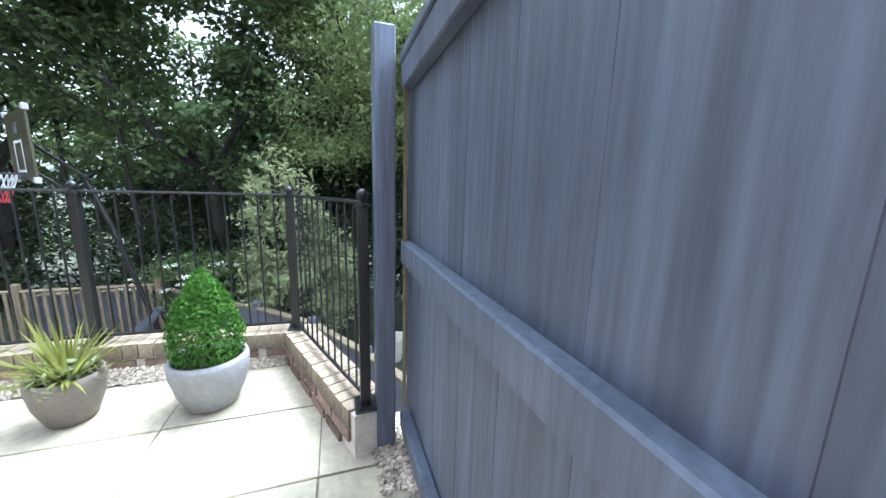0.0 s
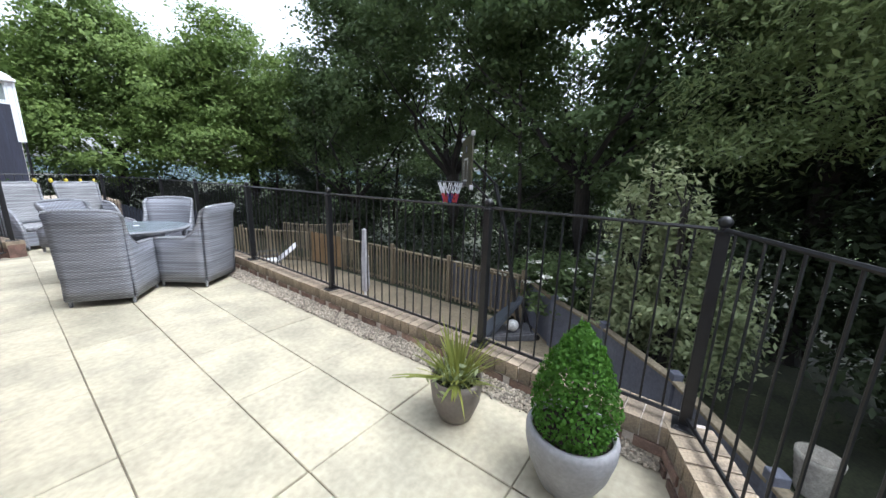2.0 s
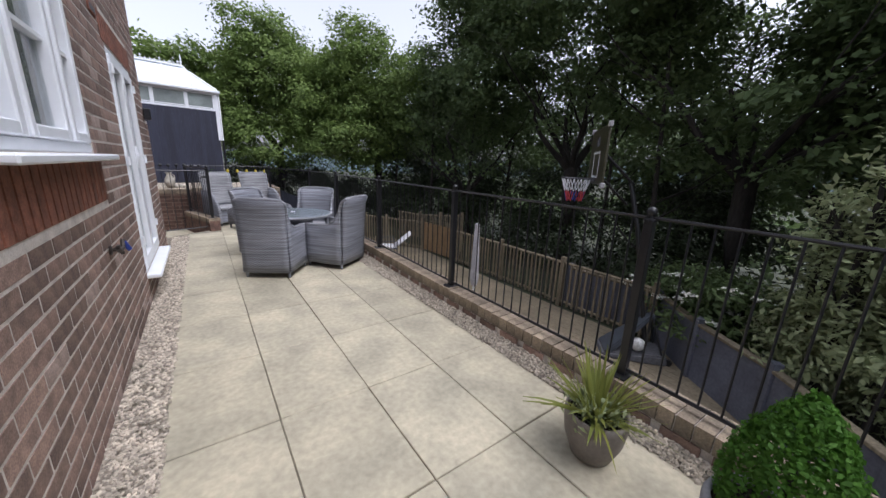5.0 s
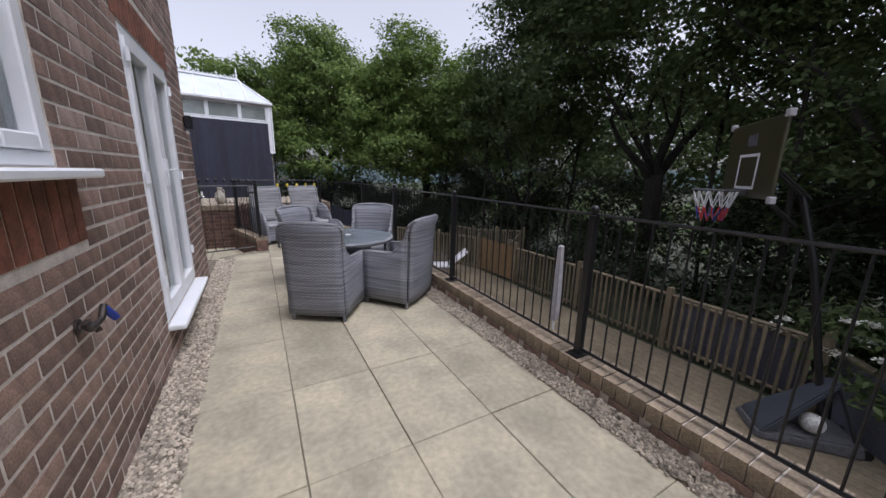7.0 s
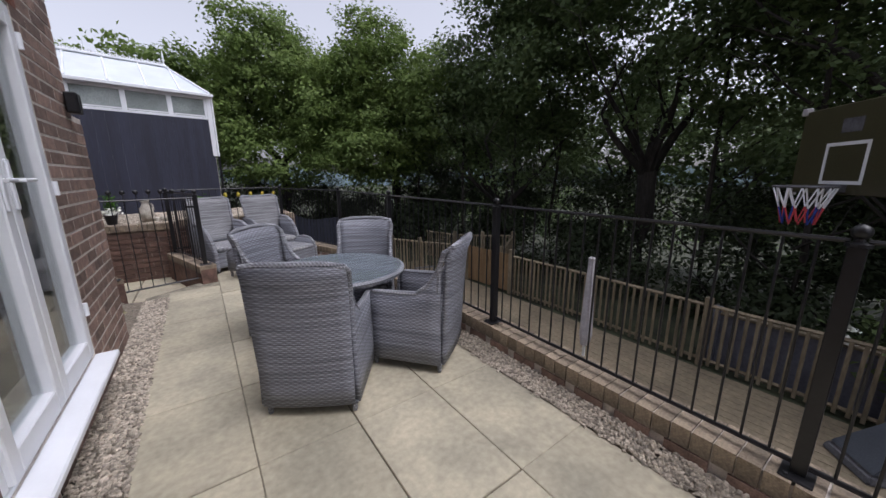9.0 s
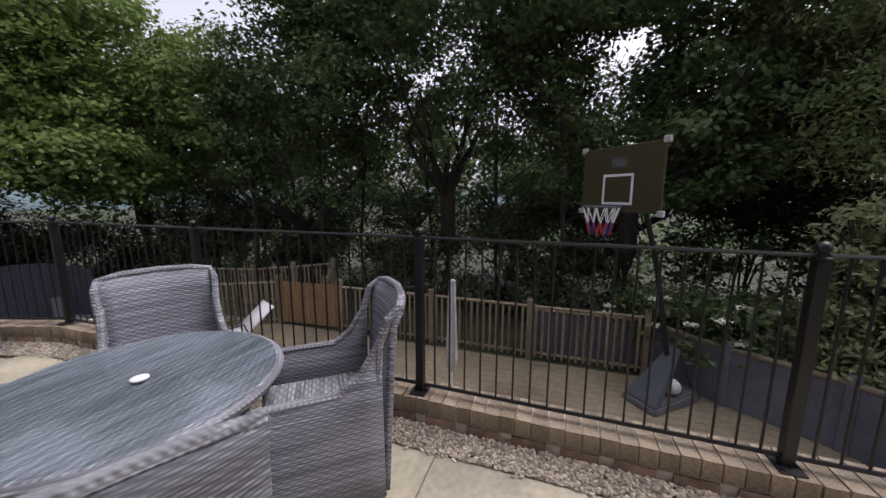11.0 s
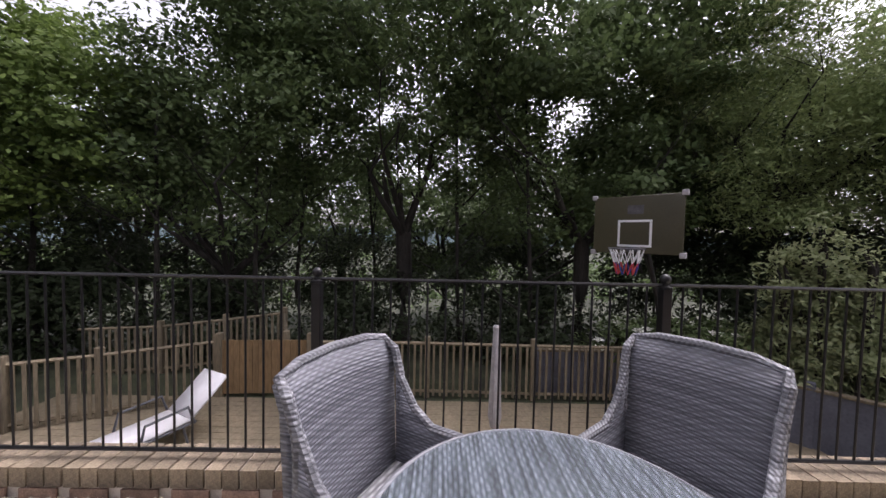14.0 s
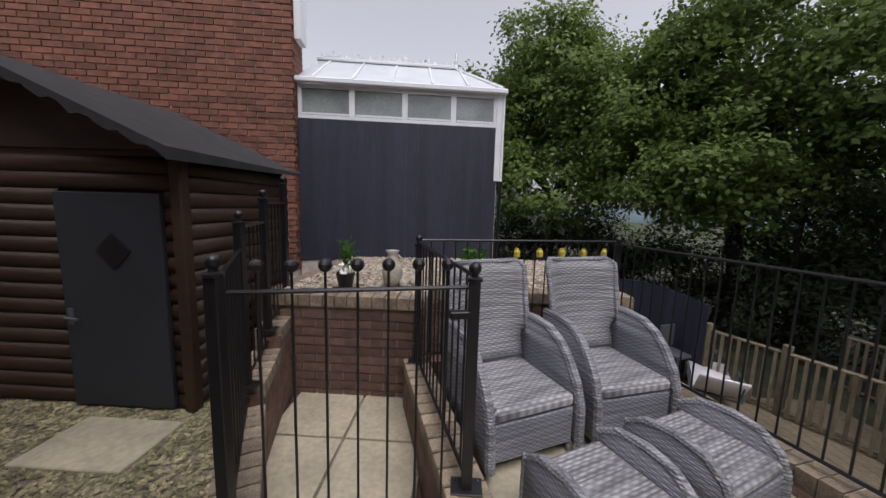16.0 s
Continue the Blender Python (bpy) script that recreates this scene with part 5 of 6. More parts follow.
picket_run([(7.5, 6.07, -0.2), (7.42, 7.2, -0.34), (7.3, 8.4, -0.47), (7.1, 9.8, -0.5)], -0.2, "timber picket fence of the upper steps")
part_end = picket_run([(6.62, 5.62), (7.5, 6.07, -0.2)], FZ, "sloping timber handrail with pickets by the gate")
gate2 = thing("timber_gate", "closed honey-brown boarded timber gate between posts", "gate")
length, ang = along((6.42, 5.12), (6.32, 6.60))
gm = pose(6.42, 5.12, 0, 0, 0, ang)
for i in range(14):
    part("board", box((0.02 + i * 0.104, -0.012, GROUND_Z + 0.06), (0.02 + i * 0.104 + 0.098, 0.01, FZ + 0.03), gm, 0.003), M_LOGPALE, gate2)
for zz_ in (-1.15, -0.6):
    part("ledge", box((0.02, -0.035, zz_), (length - 0.02, -0.013, zz_ + 0.09), gm, 0.004), M_LOGPALE, gate2)
part("brace", tube([gm @ Vector((0.05, -0.03, -1.1)), gm @ Vector((length - 0.05, -0.03, -0.56))], 0.03, 4), M_LOGPALE, gate2)
for x_, y_ in ((6.42, 5.12), (6.32, 6.60)):
    part("gate_post", box((x_ - 0.05, y_ - 0.05, GROUND_Z), (x_ + 0.05, y_ + 0.05, FZ + 0.15), None, 0.008), M_TIMBER, gate2)

# dark boarded screens round the deck
screen = thing("boarded_screen", "dark slate-painted boarded screen with a pale capping rail", "fence")
for a, b in zip([(6.6, 1.25), (6.62, -0.45), (5.85, -1.25), (5.24, -2.12), (4.4, -2.95), (3.4, -3.55)], [(6.62, -0.45), (5.85, -1.25), (5.24, -2.12), (4.4, -2.95), (3.4, -3.55), (2.6, -3.95)]):
    length, ang = along(a, b)
    m_ = pose(a[0], a[1], 0, 0, 0, ang)
    part("panel", box((0, -0.02, GROUND_Z), (length, 0.02, -0.56), m_), M_SCREEN, screen)
    part("post", box((-0.05, -0.05, GROUND_Z), (0.05, 0.05, -0.45), m_, 0.006), M_SCREEN, screen)
    part("capping", box((0, -0.05, -0.559), (length, 0.05, -0.52), m_, 0.006), M_TIMBER, screen)
    part("plinth", box((0, 0.021, GROUND_Z), (length, 0.045, GROUND_Z + 0.1), m_), M_SCREEN, screen)
navy_fence = thing("dark_fence", "tall dark navy boarded fence at the end of the garden", "fence")
for i in range(52):
    t_ = i / 52
    x_, y_ = 4.68 + (3.0 - 4.68) * t_, 9.65 + (15.0 - 9.65) * t_
    part("board", box((-0.056, -0.01, GROUND_Z), (0.056, 0.01, 0.0 + 0.10 * math.sin(t_ * 9)), pose(x_, y_, 0, 0, 0, 107)), M_NAVYDARK, navy_fence)


def lounger(at, label):
    ob = thing("sun_lounger", label, "lounger", at, "sun loungers")
    fr = bmesh.new()
    for sx in (-0.28, 0.28):
        add_tube(fr, [(sx, -0.95, 0.28), (sx, 0.35, 0.28)], 0.016, 6)
    for y_ in (-0.95, 0.35):
        add_tube(fr, [(-0.28, y_, 0.28), (0.28, y_, 0.28)], 0.016, 6)
    part("frame", fr, M_GREYPLASTIC, ob)
    for sx in (-0.28, 0.28):
        for y_ in (-0.75, 0.2):
            part("leg", tube([(sx, y_, 0.28), (sx, y_ + 0.06, 0.0)], 0.015, 6), M_GREYPLASTIC, ob)
        part("armrest", tube([(sx * 1.1, -0.25, 0.28), (sx * 1.1, -0.2, 0.5), (sx * 1.1, 0.25, 0.52), (sx * 1.1, 0.32, 0.28)], 0.016, 6), M_GREYPLASTIC, ob)
    solid(part("seat", sheet([[(-0.26, -0.93, 0.31), (0.26, -0.93, 0.31)], [(-0.26, -0.3, 0.30), (0.26, -0.3, 0.30)], [(-0.26, 0.3, 0.31), (0.26, 0.3, 0.31)]]), M_WHITE, ob), 0.03)
    solid(part("backrest", sheet([[(-0.26, 0.31, 0.32), (0.26, 0.31, 0.32)], [(-0.26, 0.55, 0.52), (0.26, 0.55, 0.52)], [(-0.26, 0.78, 0.72), (0.26, 0.78, 0.72)]]), M_WHITE, ob), 0.03)
    part("back_strut", tube([(-0.22, 0.7, 0.62), (-0.22, 0.45, 0.28)], 0.012, 6), M_GREYPLASTIC, ob)
    return ob


l1 = lounger(pose(4.88, 6.49, GROUND_Z + 0.02, 0, 0, -115), "white sun lounger with raised back and dark frame")
copy_thing(l1, pose(4.45, 9.0, GROUND_Z, 0, 0, 150))
seat_g = thing("garden_bench", "low grey garden bench by the picket fence", "bench", pose(4.75, 10.0, GROUND_Z, 0, 0, 20))
part("seat", box((-0.5, -0.2, 0.36), (0.5, 0.2, 0.42), None, 0.01), M_GREYPLASTIC, seat_g)
part("backrest", box((-0.5, 0.16, 0.45), (0.5, 0.2, 0.85), None, 0.01), M_GREYPLASTIC, seat_g)
for sx in (-0.45, 0.45):
    part("leg", box((sx - 0.03, -0.18, 0), (sx + 0.03, 0.18, 0.36)), M_GREYPLASTIC, seat_g)

parasol = thing("folded_parasol", "folded pale grey parasol wrapped round its pole on a base", "parasol", pose(4.81, 2.23, GROUND_Z))
part("pole", rod((0, 0, 0), (0, 0, 1.72), 0.02, 10), M_UPVC, parasol)
bm = bmesh.new()
add_lathe(bm, [(0.05, 0.45), (0.075, 0.6), (0.06, 1.1), (0.045, 1.5), (0.04, 1.66), (0.045, 1.70), (0.02, 1.72)], 14)
for v in bm.verts:
    f_ = 1 + 0.22 * math.sin(math.atan2(v.co.y, v.co.x) * 5)
    v.co.x *= f_
    v.co.y *= f_
part("canopy", bm, M_PARASOL, parasol, "folded pale canopy")
part("base", lathe([(0.25, 0), (0.25, 0.03), (0.2, 0.06), (0.04, 0.08)], 20), M_GREYPLASTIC, parasol)
part("crank", tube([(0.03, 0, 1.15), (0.09, 0, 1.15)], 0.01, 6), M_UPVC, parasol)

# basketball stand: the board faces the patio
hoop = thing("basketball_hoop", "portable basketball hoop with a dark backboard on a wheeled base", "basketball hoop", pose(5.37, 0.28, 0, 0, 0, 41))
BW, BZ0, BZ1 = 0.56, 1.24, 2.03
part("backboard", box((-BW, -0.02, BZ0), (BW, 0.012, BZ1), None, 0.008), M_BOARD, hoop, "dark olive translucent backboard")
SQ = ((-0.21, 0.22), (1.33, 1.70))
for lo, hi in (((SQ[0][0], 0.0125, SQ[1][0]), (SQ[0][1], 0.016, SQ[1][0] + 0.03)), ((SQ[0][0], 0.0125, SQ[1][1] - 0.03), (SQ[0][1], 0.016, SQ[1][1])), ((SQ[0][0], 0.0125, SQ[1][0] + 0.03), (SQ[0][0] + 0.03, 0.016, SQ[1][1] - 0.03)), ((SQ[0][1] - 0.03, 0.0125, SQ[1][0] + 0.03), (SQ[0][1], 0.016, SQ[1][1] - 0.03))):
    part("target_line", box(lo, hi), M_UPVC, hoop, "white painted line")
for sx in (-1, 1):
    for z_ in (BZ0, BZ1):
        part("corner_pad", box((sx * BW - 0.035, -0.03, z_ - 0.035), (sx * BW + 0.035, 0.025, z_ + 0.035), None, 0.008), M_PARASOL, hoop)
part("mark", box((-0.10, 0.0125, 1.78), (0.10, 0.0155, 1.90)), M_CURTAIN, hoop, "dark printed mark")
part("rim", tube([(0.21 * math.cos(a * math.tau / 24), 0.26 + 0.21 * math.sin(a * math.tau / 24), 1.31) for a in range(25)], 0.011, 6), M_CURTAIN, hoop, "steel rim")
part("rim_bracket", box((-0.08, 0.0, 1.26), (0.08, 0.06, 1.33), None, 0.005), M_CURTAIN, hoop)
for i in range(12):
    a = i * math.tau / 12
    for s in (-1, 1):
        a2 = a + s * 0.26
        part("net_cord", tube([(0.205 * math.cos(a), 0.26 + 0.205 * math.sin(a), 1.30), (0.15 * math.cos(a2), 0.26 + 0.15 * math.sin(a2), 1.12)], 0.007, 4), M_UPVC, hoop)
        part("net_cord", tube([(0.15 * math.cos(a2), 0.26 + 0.15 * math.sin(a2), 1.12), (0.115 * math.cos(a), 0.26 + 0.115 * math.sin(a), 0.97)], 0.007, 4), M_RED if i % 3 else M_BLUE, hoop)
for sx in (-0.05, 0.05):
    part("arm", tube([(sx, -0.02, 1.75), (sx, -0.55, 1.25)], 0.014, 6), M_BLACK, hoop)
    part("arm", tube([(sx, -0.02, 1.40), (sx, -0.5, 0.95)], 0.014, 6), M_BLACK, hoop)
part("pole", tube([(0, -0.5, 1.30), (-0.10, -0.68, 0.6), (-0.255, -1.02, GROUND_Z + 0.2)], 0.034, 10), M_BLACK, hoop)
bm = bmesh.new()
bx = [(-0.26, -0.46, 0.0), (0.26, -0.46, 0.0), (0.26, 0.46, 0.0), (-0.26, 0.46, 0.0), (-0.24, -0.43, 0.15), (0.24, -0.43, 0.15), (0.23, 0.42, 0.09), (-0.23, 0.42, 0.09)]
bv = [bm.verts.new((x_ - 0.255, y_ - 0.815, z_ + GROUND_Z + 0.02)) for x_, y_, z_ in bx]
for f in ((3, 2, 1, 0), (4, 5, 6, 7), (0, 1, 5, 4), (1, 2, 6, 5), (2, 3, 7, 6), (3, 0, 4, 7)):
    bm.faces.new([bv[i] for i in f])
bmesh.ops.bevel(bm, geom=list(bm.edges), offset=0.025, segments=2, affect="EDGES")
part("base", bm, M_CURTAIN, hoop, "black water-filled base")
# sloping front cover, narrowing towards the pole
bm = bmesh.new()
bx = [(-0.235, 0.41, 0.09), (0.235, 0.41, 0.09), (0.08, -0.20, 0.72), (-0.08, -0.20, 0.72), (-0.225, 0.30, 0.09), (0.225, 0.30, 0.09), (0.07, -0.26, 0.70), (-0.07, -0.26, 0.70)]
bv = [bm.verts.new((x_ - 0.255, y_ - 0.815, z_ + GROUND_Z + 0.02)) for x_, y_, z_ in bx]
for f in ((0, 1, 2, 3), (7, 6, 5, 4), (0, 4, 5, 1), (1, 5, 6, 2), (2, 6, 7, 3), (3, 7, 4, 0)):
    bm.faces.new([bv[i] for i in f])
bmesh.ops.bevel(bm, geom=list(bm.edges), offset=0.015, segments=2, affect="EDGES")
part("shroud", bm, M_SHROUD, hoop, "blue-grey sloping plastic cover")
for sx in (-1, 1):
    part("strut", tube([(-0.255 + sx * 0.05, -1.04, GROUND_Z + 0.68), (-0.255 + sx * 0.2, -1.20, GROUND_Z + 0.14)], 0.014, 6), M_BLACK, hoop)
    part("wheel", lathe([(0.02, -0.018), (0.05, -0.018), (0.055, 0.0), (0.05, 0.018), (0.02, 0.018)], 16, pose(-0.255 + sx * 0.2, -1.29, GROUND_Z + 0.065, 0, 90, 0)), M_BLACK, hoop)
bm = bmesh.new()
bmesh.ops.create_uvsphere(bm, u_segments=18, v_segments=12, radius=0.105)
ball = smooth(tagged(part("ball", bm, M_BALL), "white scuffed football resting on the base of the hoop", "ball"))
ball.matrix_world = pose(5.67, -0.62, GROUND_Z + 0.255)

tag_structure(part("pavement", prism([(1.9, -5.45), (5.6, -3.35), (5.0, -2.6), (2.5, -3.15), (1.5, -3.65)], GROUND_Z - 0.05, GROUND_Z + 0.012), M_WETPAVE), "damp grey paving below the patio wall", "pavement")
urn = thing("ribbed_pot", "pale ribbed stone pot standing on the lower ground", "plant pot", pose(4.68, -4.08, GROUND_Z))
smooth(part("body", lathe([(0.10, 0)] + [(0.105 + 0.006 * (i % 2) + 0.0045 * i, 0.03 * i + 0.02) for i in range(12)] + [(0.165, 0.4), (0.14, 0.4), (0.13, 0.3)], 24), M_STONE, urn))
drum = thing("blue_barrel", "blue plastic water barrel in the lower garden", "barrel", pose(6.40, -5.85, GROUND_Z) @ Matrix.Scale(1.3, 4))
part("body", lathe([(0.26, 0), (0.28, 0.02), (0.28, 0.3), (0.29, 0.32), (0.29, 0.36), (0.28, 0.38), (0.28, 0.85), (0.25, 0.9)], 24), M_BLUE, drum)
part("lid", lathe([(0.29, 0.9), (0.29, 0.93), (0.25, 0.95)], 24), M_GREYPLASTIC, drum)

# ---- shrubs, hedge and trees ----
def bush_thing(name, label, category, blobs, n, size, mat, clump=20, spread=0.12, extra=None, kind=""):
    ob = thing(name, label, category, None, "", kind)
    pts_, nrm_ = crown_points(blobs, n, clump, spread, 0.45)
    leaf_quads("foliage", pts_, nrm_, size * (0.7 + 0.6 * np.random.random(len(pts_))), mat, ob, 0.4)
    bm = bmesh.new()
    for b in blobs:
        for _ in range(4):
            add_tube(bm, [(b[0] + random.uniform(-0.1, 0.1), b[1] + random.uniform(-0.1, 0.1), ground_height(b[0], b[1]) - 0.05), (b[0] + random.uniform(-0.3, 0.3) * b[3], b[1] + random.uniform(-0.3, 0.3) * b[4], b[2]), (b[0] + random.uniform(-0.6, 0.6) * b[3], b[1] + random.uniform(-0.6, 0.6) * b[4], b[2] + 0.6 * b[5])], [0.03, 0.02, 0.006], 5)
    part("stem", bm, M_BARK, ob)
    return ob


bush_thing("pale_shrub", "tall airy shrub with pale silvery-green leaves behind the dark screen", "shrub", [(5.7, -2.6, 0.0, 0.55, 0.6, 0.9), (5.3, -3.1, -0.2, 0.5, 0.5, 0.8), (6.0, -2.3, -0.5, 0.5, 0.5, 0.7), (5.6, -2.7, 0.75, 0.4, 0.4, 0.5), (5.75, -2.5, 1.05, 0.22, 0.22, 0.4), (5.3, -2.85, 0.7, 0.25, 0.25, 0.45), (5.45, -2.45, 1.3, 0.26, 0.26, 0.55), (5.2, -2.75, 1.1, 0.22, 0.22, 0.45), (5.75, -2.2, 0.9, 0.3, 0.3, 0.5)], 22000, 0.045, M_LEAF_PALE, 14, 0.10)
fl = bush_thing("flowering_shrub", "leafy shrub with flat white flower heads behind the screen", "shrub", [(6.6, -1.0, -0.5, 0.6, 0.6, 0.6), (6.3, -1.6, -0.4, 0.6, 0.5, 0.6), (7.0, -0.4, -0.6, 0.5, 0.6, 0.5)], 6000, 0.055, M_LEAF_B, 14, 0.12)
for i in range(16):
    b = random.choice([(6.6, -1.0, -0.5), (6.3, -1.6, -0.4), (7.0, -0.4, -0.6)])
    c = Vector((b[0] - random.uniform(0.2, 0.55), b[1] + random.uniform(-0.5, 0.5), b[2] + random.uniform(-0.1, 0.5)))
    pp = np.random.normal(size=(60, 3)) * (0.045, 0.045, 0.012) + np.array(c)
    tagged(leaf_quads("flower_head", pp, np.random.normal(size=(60, 3)) * 0.4 + (0, 0, 1), np.full(60, 0.02), M_PETAL, fl, 0.9), kind="stuff")
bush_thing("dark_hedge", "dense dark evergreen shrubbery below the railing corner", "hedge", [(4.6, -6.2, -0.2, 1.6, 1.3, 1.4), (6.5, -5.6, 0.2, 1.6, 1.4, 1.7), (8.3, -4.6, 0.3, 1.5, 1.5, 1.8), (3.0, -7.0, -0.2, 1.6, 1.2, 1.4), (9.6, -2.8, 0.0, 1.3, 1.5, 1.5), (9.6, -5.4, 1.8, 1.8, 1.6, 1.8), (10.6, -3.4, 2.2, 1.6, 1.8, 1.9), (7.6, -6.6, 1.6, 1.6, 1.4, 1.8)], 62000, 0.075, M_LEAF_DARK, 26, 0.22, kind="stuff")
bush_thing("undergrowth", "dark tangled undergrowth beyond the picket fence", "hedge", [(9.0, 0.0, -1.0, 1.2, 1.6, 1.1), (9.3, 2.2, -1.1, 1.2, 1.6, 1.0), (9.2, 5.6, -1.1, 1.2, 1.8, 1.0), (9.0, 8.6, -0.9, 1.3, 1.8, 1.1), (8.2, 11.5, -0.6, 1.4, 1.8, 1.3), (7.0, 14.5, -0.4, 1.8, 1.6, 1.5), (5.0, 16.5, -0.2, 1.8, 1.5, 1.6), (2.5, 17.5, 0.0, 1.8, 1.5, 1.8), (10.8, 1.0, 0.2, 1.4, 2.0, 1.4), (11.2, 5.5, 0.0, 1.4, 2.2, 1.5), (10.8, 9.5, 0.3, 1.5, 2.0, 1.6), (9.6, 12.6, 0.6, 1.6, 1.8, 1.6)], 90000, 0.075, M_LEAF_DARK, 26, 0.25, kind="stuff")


def limb(bm, a, d, length, r, depth):
    """A branching limb that forks twice or more and thins out."""
    pts_, rad = [Vector(a)], [r]
    d = Vector(d).normalized()
    for i in range(4):
        d = (d + Vector((random.uniform(-0.22, 0.22), random.uniform(-0.22, 0.22), random.uniform(-0.02, 0.16)))).normalized()
        pts_.append(pts_[-1] + d * length / 4)
        rad.append(r * (1 - 0.14 * (i + 1)))
    add_tube(bm, pts_, rad, 7 if r > 0.06 else 5)
    if depth > 0:
        for i in range(random.choice((2, 3, 3))):
            a_ = random.random() * math.tau
            side_ = Vector((math.cos(a_), math.sin(a_), random.uniform(-0.1, 0.6)))
            limb(bm, pts_[random.choice((2, 3, 4, 4))], d * 0.7 + side_ * 0.8, length * random.uniform(0.55, 0.8), rad[-1] * random.uniform(0.5, 0.75), depth - 1)


def tree(label, base, fork_z, r, blobs, n, size, mat, clump=30, spread=0.34, limbs=5, depth=2, ratio=0.6, hollow=0.55):
    ob = thing("tree", label, "tree", None, "trees beyond the garden")
    bx_, by_ = base
    gz = ground_height(bx_, by_)
    bm = bmesh.new()
    add_tube(bm, [(bx_, by_, gz - 0.1), (bx_ + 0.02, by_, gz + 0.3), (bx_ + 0.05, by_ - 0.03, gz + (fork_z - gz) * 0.6), (bx_, by_, fork_z)], [r * 1.45, r * 1.1, r * 0.95, r * 0.9], 12)
    for i in range(limbs):
        a_ = i * math.tau / limbs + random.uniform(-0.4, 0.4)
        limb(bm, (bx_, by_, fork_z - 0.15), (math.cos(a_) * 0.75, math.sin(a_) * 0.75, random.uniform(0.6, 1.3)), random.uniform(1.8, 2.8), r * random.uniform(0.4, 0.6), depth)
    part("trunk", bm, M_BARK, ob, "dark brown bark")
    pts_, nrm_ = crown_points(blobs, n, clump, spread, hollow)
    leaf_quads("crown", pts_, nrm_, size * (0.65 + 0.7 * np.random.random(len(pts_))), mat, ob, ratio)
    return ob


tree("large spreading sycamore with a forked dark trunk beyond the fence", (10.2, 4.0), 1.5, 0.24, [(10.2, 4.2, 5.6, 3.0, 3.0, 2.4), (8.8, 5.8, 4.6, 1.8, 1.8, 1.6), (9.0, 2.2, 4.8, 1.8, 1.7, 1.7), (11.6, 2.0, 4.0, 1.8, 1.8, 1.8), (8.2, 4.0, 6.2, 1.8, 2.0, 1.6), (10.8, 6.4, 3.2, 1.6, 1.4, 1.4), (8.6, 3.4, 3.0, 1.2, 1.2, 0.6), (9.2, 5.6, 7.4, 2.0, 1.9, 1.6), (8.8, 2.4, 7.2, 1.9, 1.8, 1.6)], 46000, 0.07, M_LEAF_B, 34, 0.24, 6, 3)
tree("broad leafy tree with bright sunlit foliage", (7.6, 13.0), 2.0, 0.20, [(7.0, 12.6, 5.0, 1.9, 1.8, 1.7), (5.6, 13.4, 4.2, 1.8, 1.6, 1.8), (8.4, 11.0, 4.2, 1.5, 1.5, 1.7), (6.6, 12.2, 2.4, 1.9, 1.6, 1.5), (8.0, 12.0, 3.0, 1.2, 1.2, 1.2), (4.9, 13.0, 2.6, 1.2, 1.1, 1.2), (6.6, 12.8, 6.1, 1.5, 1.4, 1.2), (8.8, 11.6, 5.4, 1.1, 1.1, 1.0)], 58000, 0.066, M_LEAF_A, 34, 0.22)
tree("broad leafy tree with bright sunlit foliage", (3.8, 16.0), 2.0, 0.22, [(3.6, 15.6, 5.0, 2.0, 1.8, 1.8), (2.0, 16.0, 4.0, 1.7, 1.7, 1.8), (5.0, 15.0, 4.0, 1.6, 1.5, 1.7), (3.4, 14.8, 2.2, 2.0, 1.5, 1.4), (1.4, 15.2, 2.6, 1.3, 1.2, 1.4), (3.4, 15.8, 6.4, 1.6, 1.5, 1.3), (1.6, 16.4, 5.2, 1.3, 1.3, 1.1)], 58000, 0.07, M_LEAF_A, 34, 0.24)
tree("dark multi-stemmed tree in the shade behind the fence", (9.4, 8.4), 0.4, 0.15, [(9.6, 8.6, 4.6, 2.0, 2.0, 1.8), (9.0, 9.8, 3.0, 1.5, 1.5, 1.4), (9.8, 7.4, 2.6, 1.4, 1.3, 1.2), (9.2, 8.2, 1.4, 1.5, 1.6, 0.8), (9.2, 7.5, 6.8, 2.1, 1.9, 1.7)], 30000, 0.07, M_LEAF_B, 40, 0.26, 8, 3, 0.6, 0.4)
tree("dark tree overhanging the hoop", (9.2, -0.6), 1.4, 0.20, [(8.6, -1.9, 4.6, 1.4, 1.2, 1.5), (9.4, 1.1, 4.4, 1.4, 1.1, 1.5), (8.4, 0.8, 5.6, 1.8, 1.8, 1.4), (10.0, -2.2, 3.4, 1.8, 1.6, 1.8), (8.6, -1.4, 2.2, 1.4, 1.4, 1.0), (9.6, 0.8, 1.8, 1.2, 1.2, 0.9), (9.6, -1.8, 6.4, 2.0, 2.0, 1.4), (9.0, -3.6, 6.2, 1.6, 1.6, 1.2)], 42000, 0.07, M_LEAF_B, 40, 0.25, 7, 3)
tree("feathery drooping light green tree", (8.2, -4.4), 2.0, 0.18, [(7.6, -4.2, 3.8, 1.7, 1.6, 1.3), (6.6, -5.0, 3.0, 1.4, 1.5, 1.5), (8.8, -3.4, 4.8, 1.5, 1.5, 1.2), (7.2, -3.4, 2.4, 1.0, 1.0, 1.0), (5.6, -6.0, 3.8, 1.6, 1.5, 1.7), (7.0, -4.4, 5.4, 1.5, 1.5, 1.0), (7.4, -4.0, 6.6, 1.6, 1.5, 1.2)], 64000, 0.055, M_LEAF_C, 40, 0.24, 6, 2, 0.3)
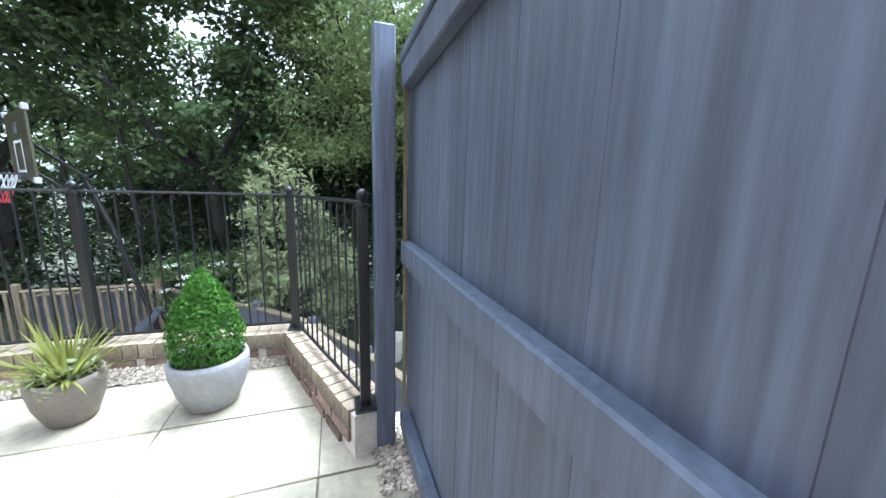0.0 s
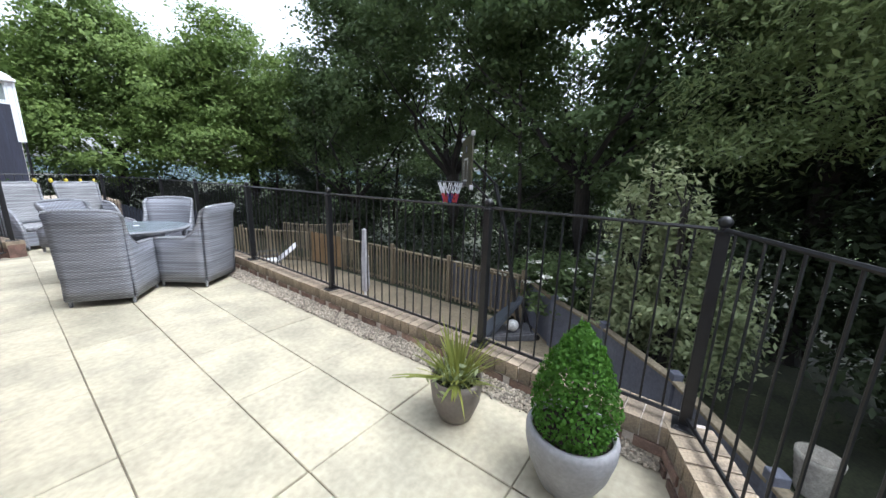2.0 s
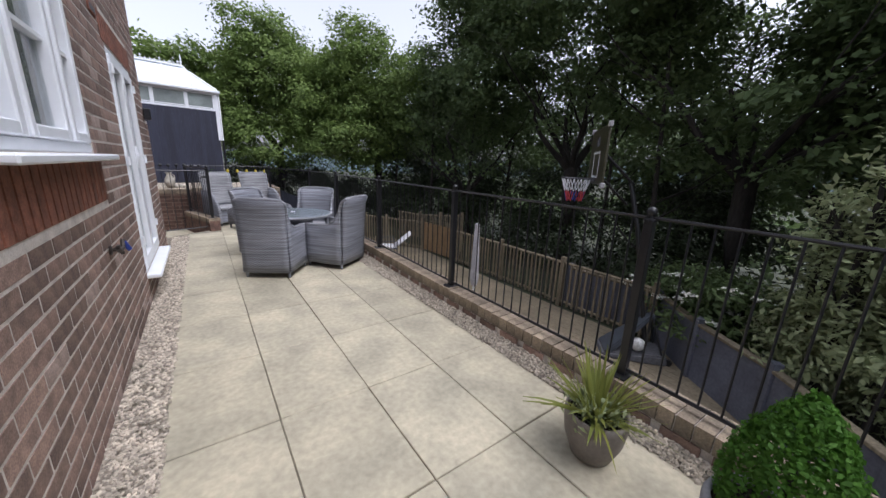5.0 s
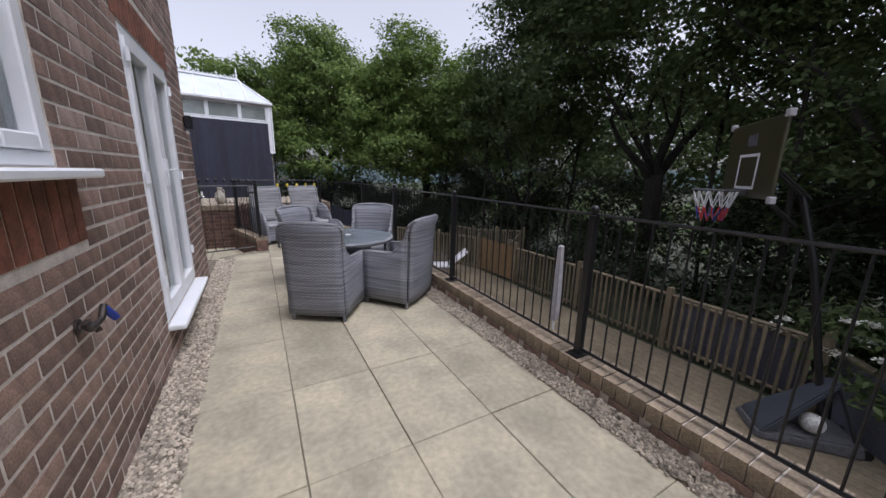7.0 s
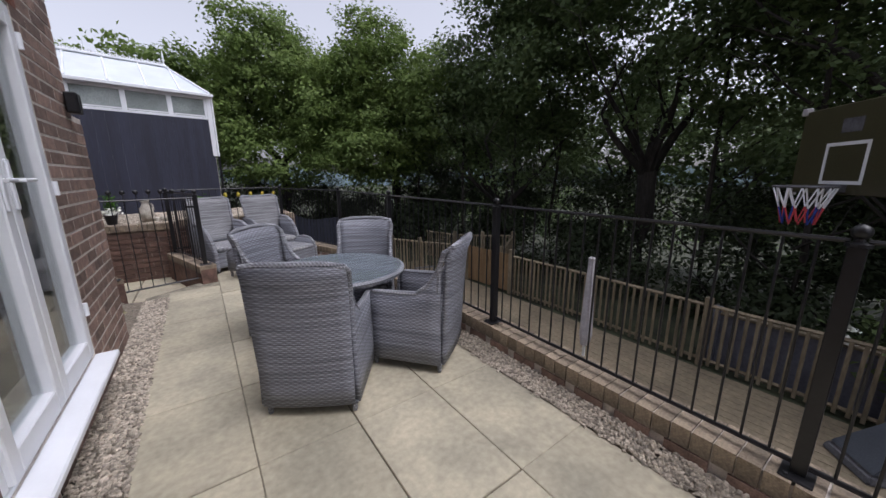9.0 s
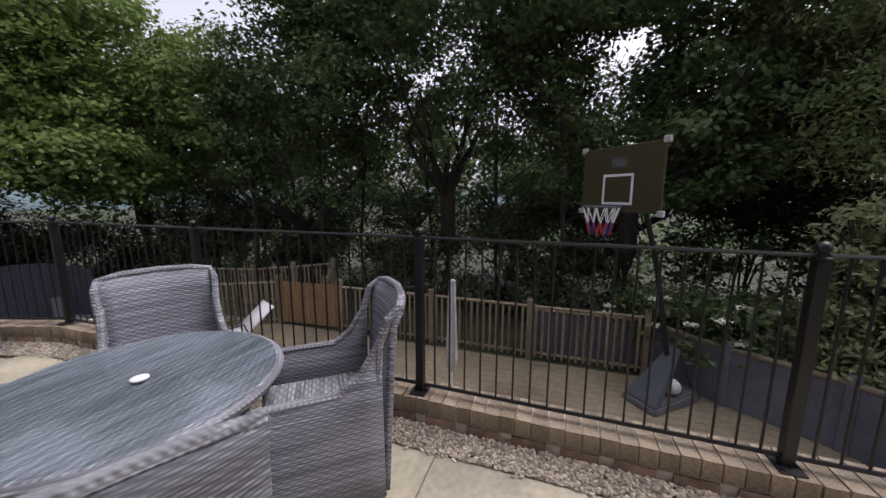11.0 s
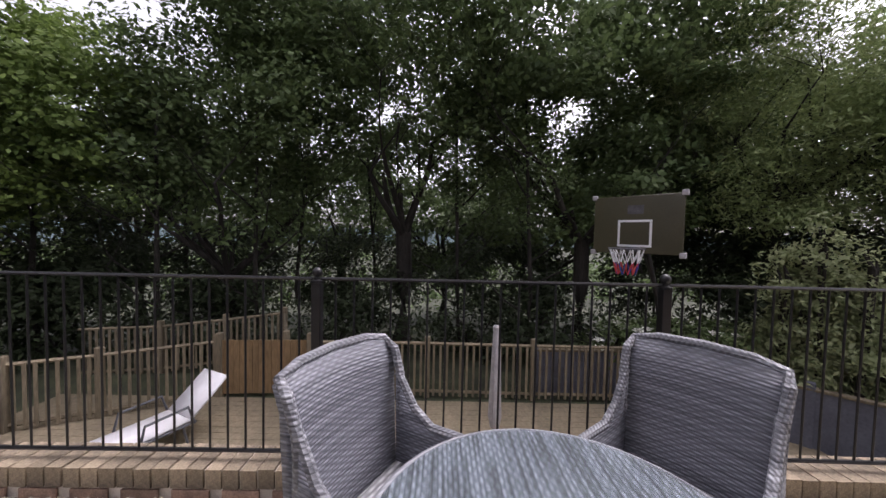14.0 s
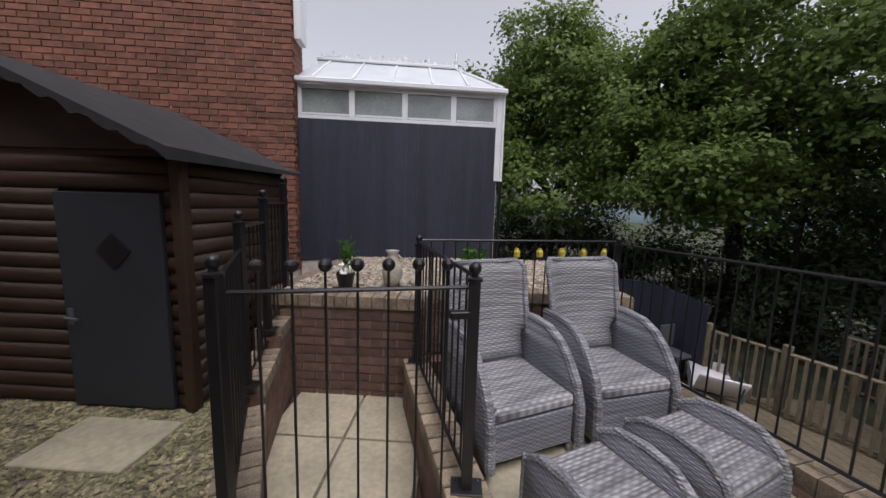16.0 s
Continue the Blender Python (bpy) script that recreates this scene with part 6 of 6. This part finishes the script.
tree("tall dark tree behind the railing corner", (5.2, -8.6), 2.0, 0.24, [(5.2, -8.4, 4.4, 2.4, 1.8, 2.4), (3.4, -8.6, 3.6, 1.8, 1.6, 2.2), (7.4, -7.6, 4.6, 2.0, 1.8, 2.2), (4.6, -7.6, 1.4, 2.2, 1.4, 1.4)], 40000, 0.07, M_LEAF_B, 36, 0.28)
tree("distant tree filling the gap between trunks", (16.0, 7.5), 0.0, 0.22, [(16.0, 7.5, 2.6, 3.0, 3.0, 2.2), (15.0, 11.0, 2.4, 2.6, 2.6, 2.0)], 11000, 0.12, M_LEAF_B, 30, 0.4, 6, 3)
tree("distant tree filling the gap between trunks", (16.5, 2.8), 0.0, 0.22, [(16.5, 2.8, 1.4, 2.4, 2.6, 2.6), (17.5, 0.6, 2.4, 2.2, 2.2, 2.4)], 12000, 0.12, M_LEAF_B, 30, 0.4, 6, 3)
tree("distant tree filling the gap between trunks", (15.0, -1.5), 0.0, 0.22, [(15.0, -1.5, 2.4, 2.6, 2.8, 2.2), (15.5, -5.0, 2.8, 2.6, 2.6, 2.4)], 11000, 0.12, M_LEAF_B, 30, 0.4, 6, 3)
tree("distant tree filling the gap between trunks", (12.5, 13.5), 1.0, 0.22, [(12.5, 13.5, 3.6, 2.4, 2.4, 2.2), (10.5, 17.0, 4.0, 2.6, 2.6, 2.6), (7.0, 19.0, 4.2, 2.8, 2.4, 2.6)], 22000, 0.11, M_LEAF_A, 30, 0.36)
tree("tall dark tree behind the feathery one", (11.5, -6.8), 1.5, 0.22, [(11.3, -6.6, 4.4, 2.4, 2.4, 2.4), (10.4, -4.6, 3.2, 1.6, 1.6, 1.8), (12.6, -4.4, 4.6, 1.9, 1.9, 1.9)], 26000, 0.085, M_LEAF_B, 36, 0.28)
tree("dense tree rising behind the conservatory", (-0.5, 17.5), 1.5, 0.22, [(-0.5, 17.5, 4.2, 2.4, 2.0, 2.0), (-3.0, 19.0, 4.0, 2.4, 2.0, 2.0)], 20000, 0.10, M_LEAF_A)
for bx_, by_, hz in ((8.6, 9.6, 4.5), (8.9, 7.3, 5.0), (10.6, 7.0, 5.0), (9.9, 2.4, 5.5), (8.8, 0.9, 4.6), (10.4, 10.2, 5.0), (8.0, 11.6, 4.0), (11.4, 0.4, 5.0), (12.0, 5.2, 5.0)):
    ob = thing("sapling", "slender dark bare-stemmed young tree among the undergrowth", "tree", None, "young trees")
    bm = bmesh.new()
    gz = ground_height(bx_, by_)
    add_tube(bm, [(bx_, by_, gz - 0.1), (bx_ + random.uniform(-0.15, 0.15), by_ + random.uniform(-0.15, 0.15), gz + 1.6), (bx_ + random.uniform(-0.3, 0.3), by_ + random.uniform(-0.3, 0.3), hz)], [0.075, 0.055, 0.03], 7)
    for q in range(6):
        a_ = random.random() * math.tau
        limb(bm, (bx_, by_, gz + 1.2 + q * 0.55), (math.cos(a_), math.sin(a_), 0.5), 1.3, 0.028, 2)
    part("stem", bm, M_BARK, ob)
    pts_, nrm_ = crown_points([(bx_, by_, hz - 1.6, 1.0, 1.0, 1.9)], 2600, 26, 0.2, 0.2)
    leaf_quads("leaves", pts_, nrm_, 0.06 * (0.7 + 0.6 * np.random.random(len(pts_))), M_LEAF_B, ob, 0.5)

woods = [(26 + 6 * math.sin(i * 2.3), -26 + i * 5.2, -3.2 + 0.8 * math.sin(i * 1.7), 3.6, 3.8, 2.9) for i in range(13)] + [(46 + 8 * math.sin(i * 1.3), -60 + i * 11, -6, 7, 7.5, 5) for i in range(14)]
pts_, nrm_ = crown_points(woods, 26000, 20, 0.7, 0.6)
far = leaf_quads("far_woods", pts_, nrm_, 0.32 * (0.7 + 0.6 * np.random.random(len(pts_))), M_LEAF_B)
tagged(far, "dark woodland down the slope beyond the garden", "woods", "", "stuff")

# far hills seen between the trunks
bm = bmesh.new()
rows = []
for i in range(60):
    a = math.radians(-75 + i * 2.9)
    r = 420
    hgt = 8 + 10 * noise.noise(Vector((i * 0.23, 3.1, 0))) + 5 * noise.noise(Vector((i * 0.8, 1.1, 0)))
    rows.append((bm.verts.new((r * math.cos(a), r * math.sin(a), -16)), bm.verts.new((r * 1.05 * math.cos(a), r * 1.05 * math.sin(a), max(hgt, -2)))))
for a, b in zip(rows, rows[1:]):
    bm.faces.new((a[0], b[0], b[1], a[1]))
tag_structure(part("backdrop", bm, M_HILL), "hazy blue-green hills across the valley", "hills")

# ---- nearest house bricks, one by one ----
cache = {}
for i, (a, b, c, d) in enumerate(HOUSE_BRICKS):
    key = (round(b - a, 3), random.random() < 0.07)
    if key not in cache:
        me = brick_mesh("brick", (0.104, b - a, d - c))
        me.materials.append(M_PALEBRICK if key[1] else M_BRICK_PIECE)
        cache[key] = me
    ob = new("brick", cache[key])
    ob.parent = wall_house
    ob.location = (-0.052 + 0.002 * random.random(), (a + b) / 2, (c + d) / 2)
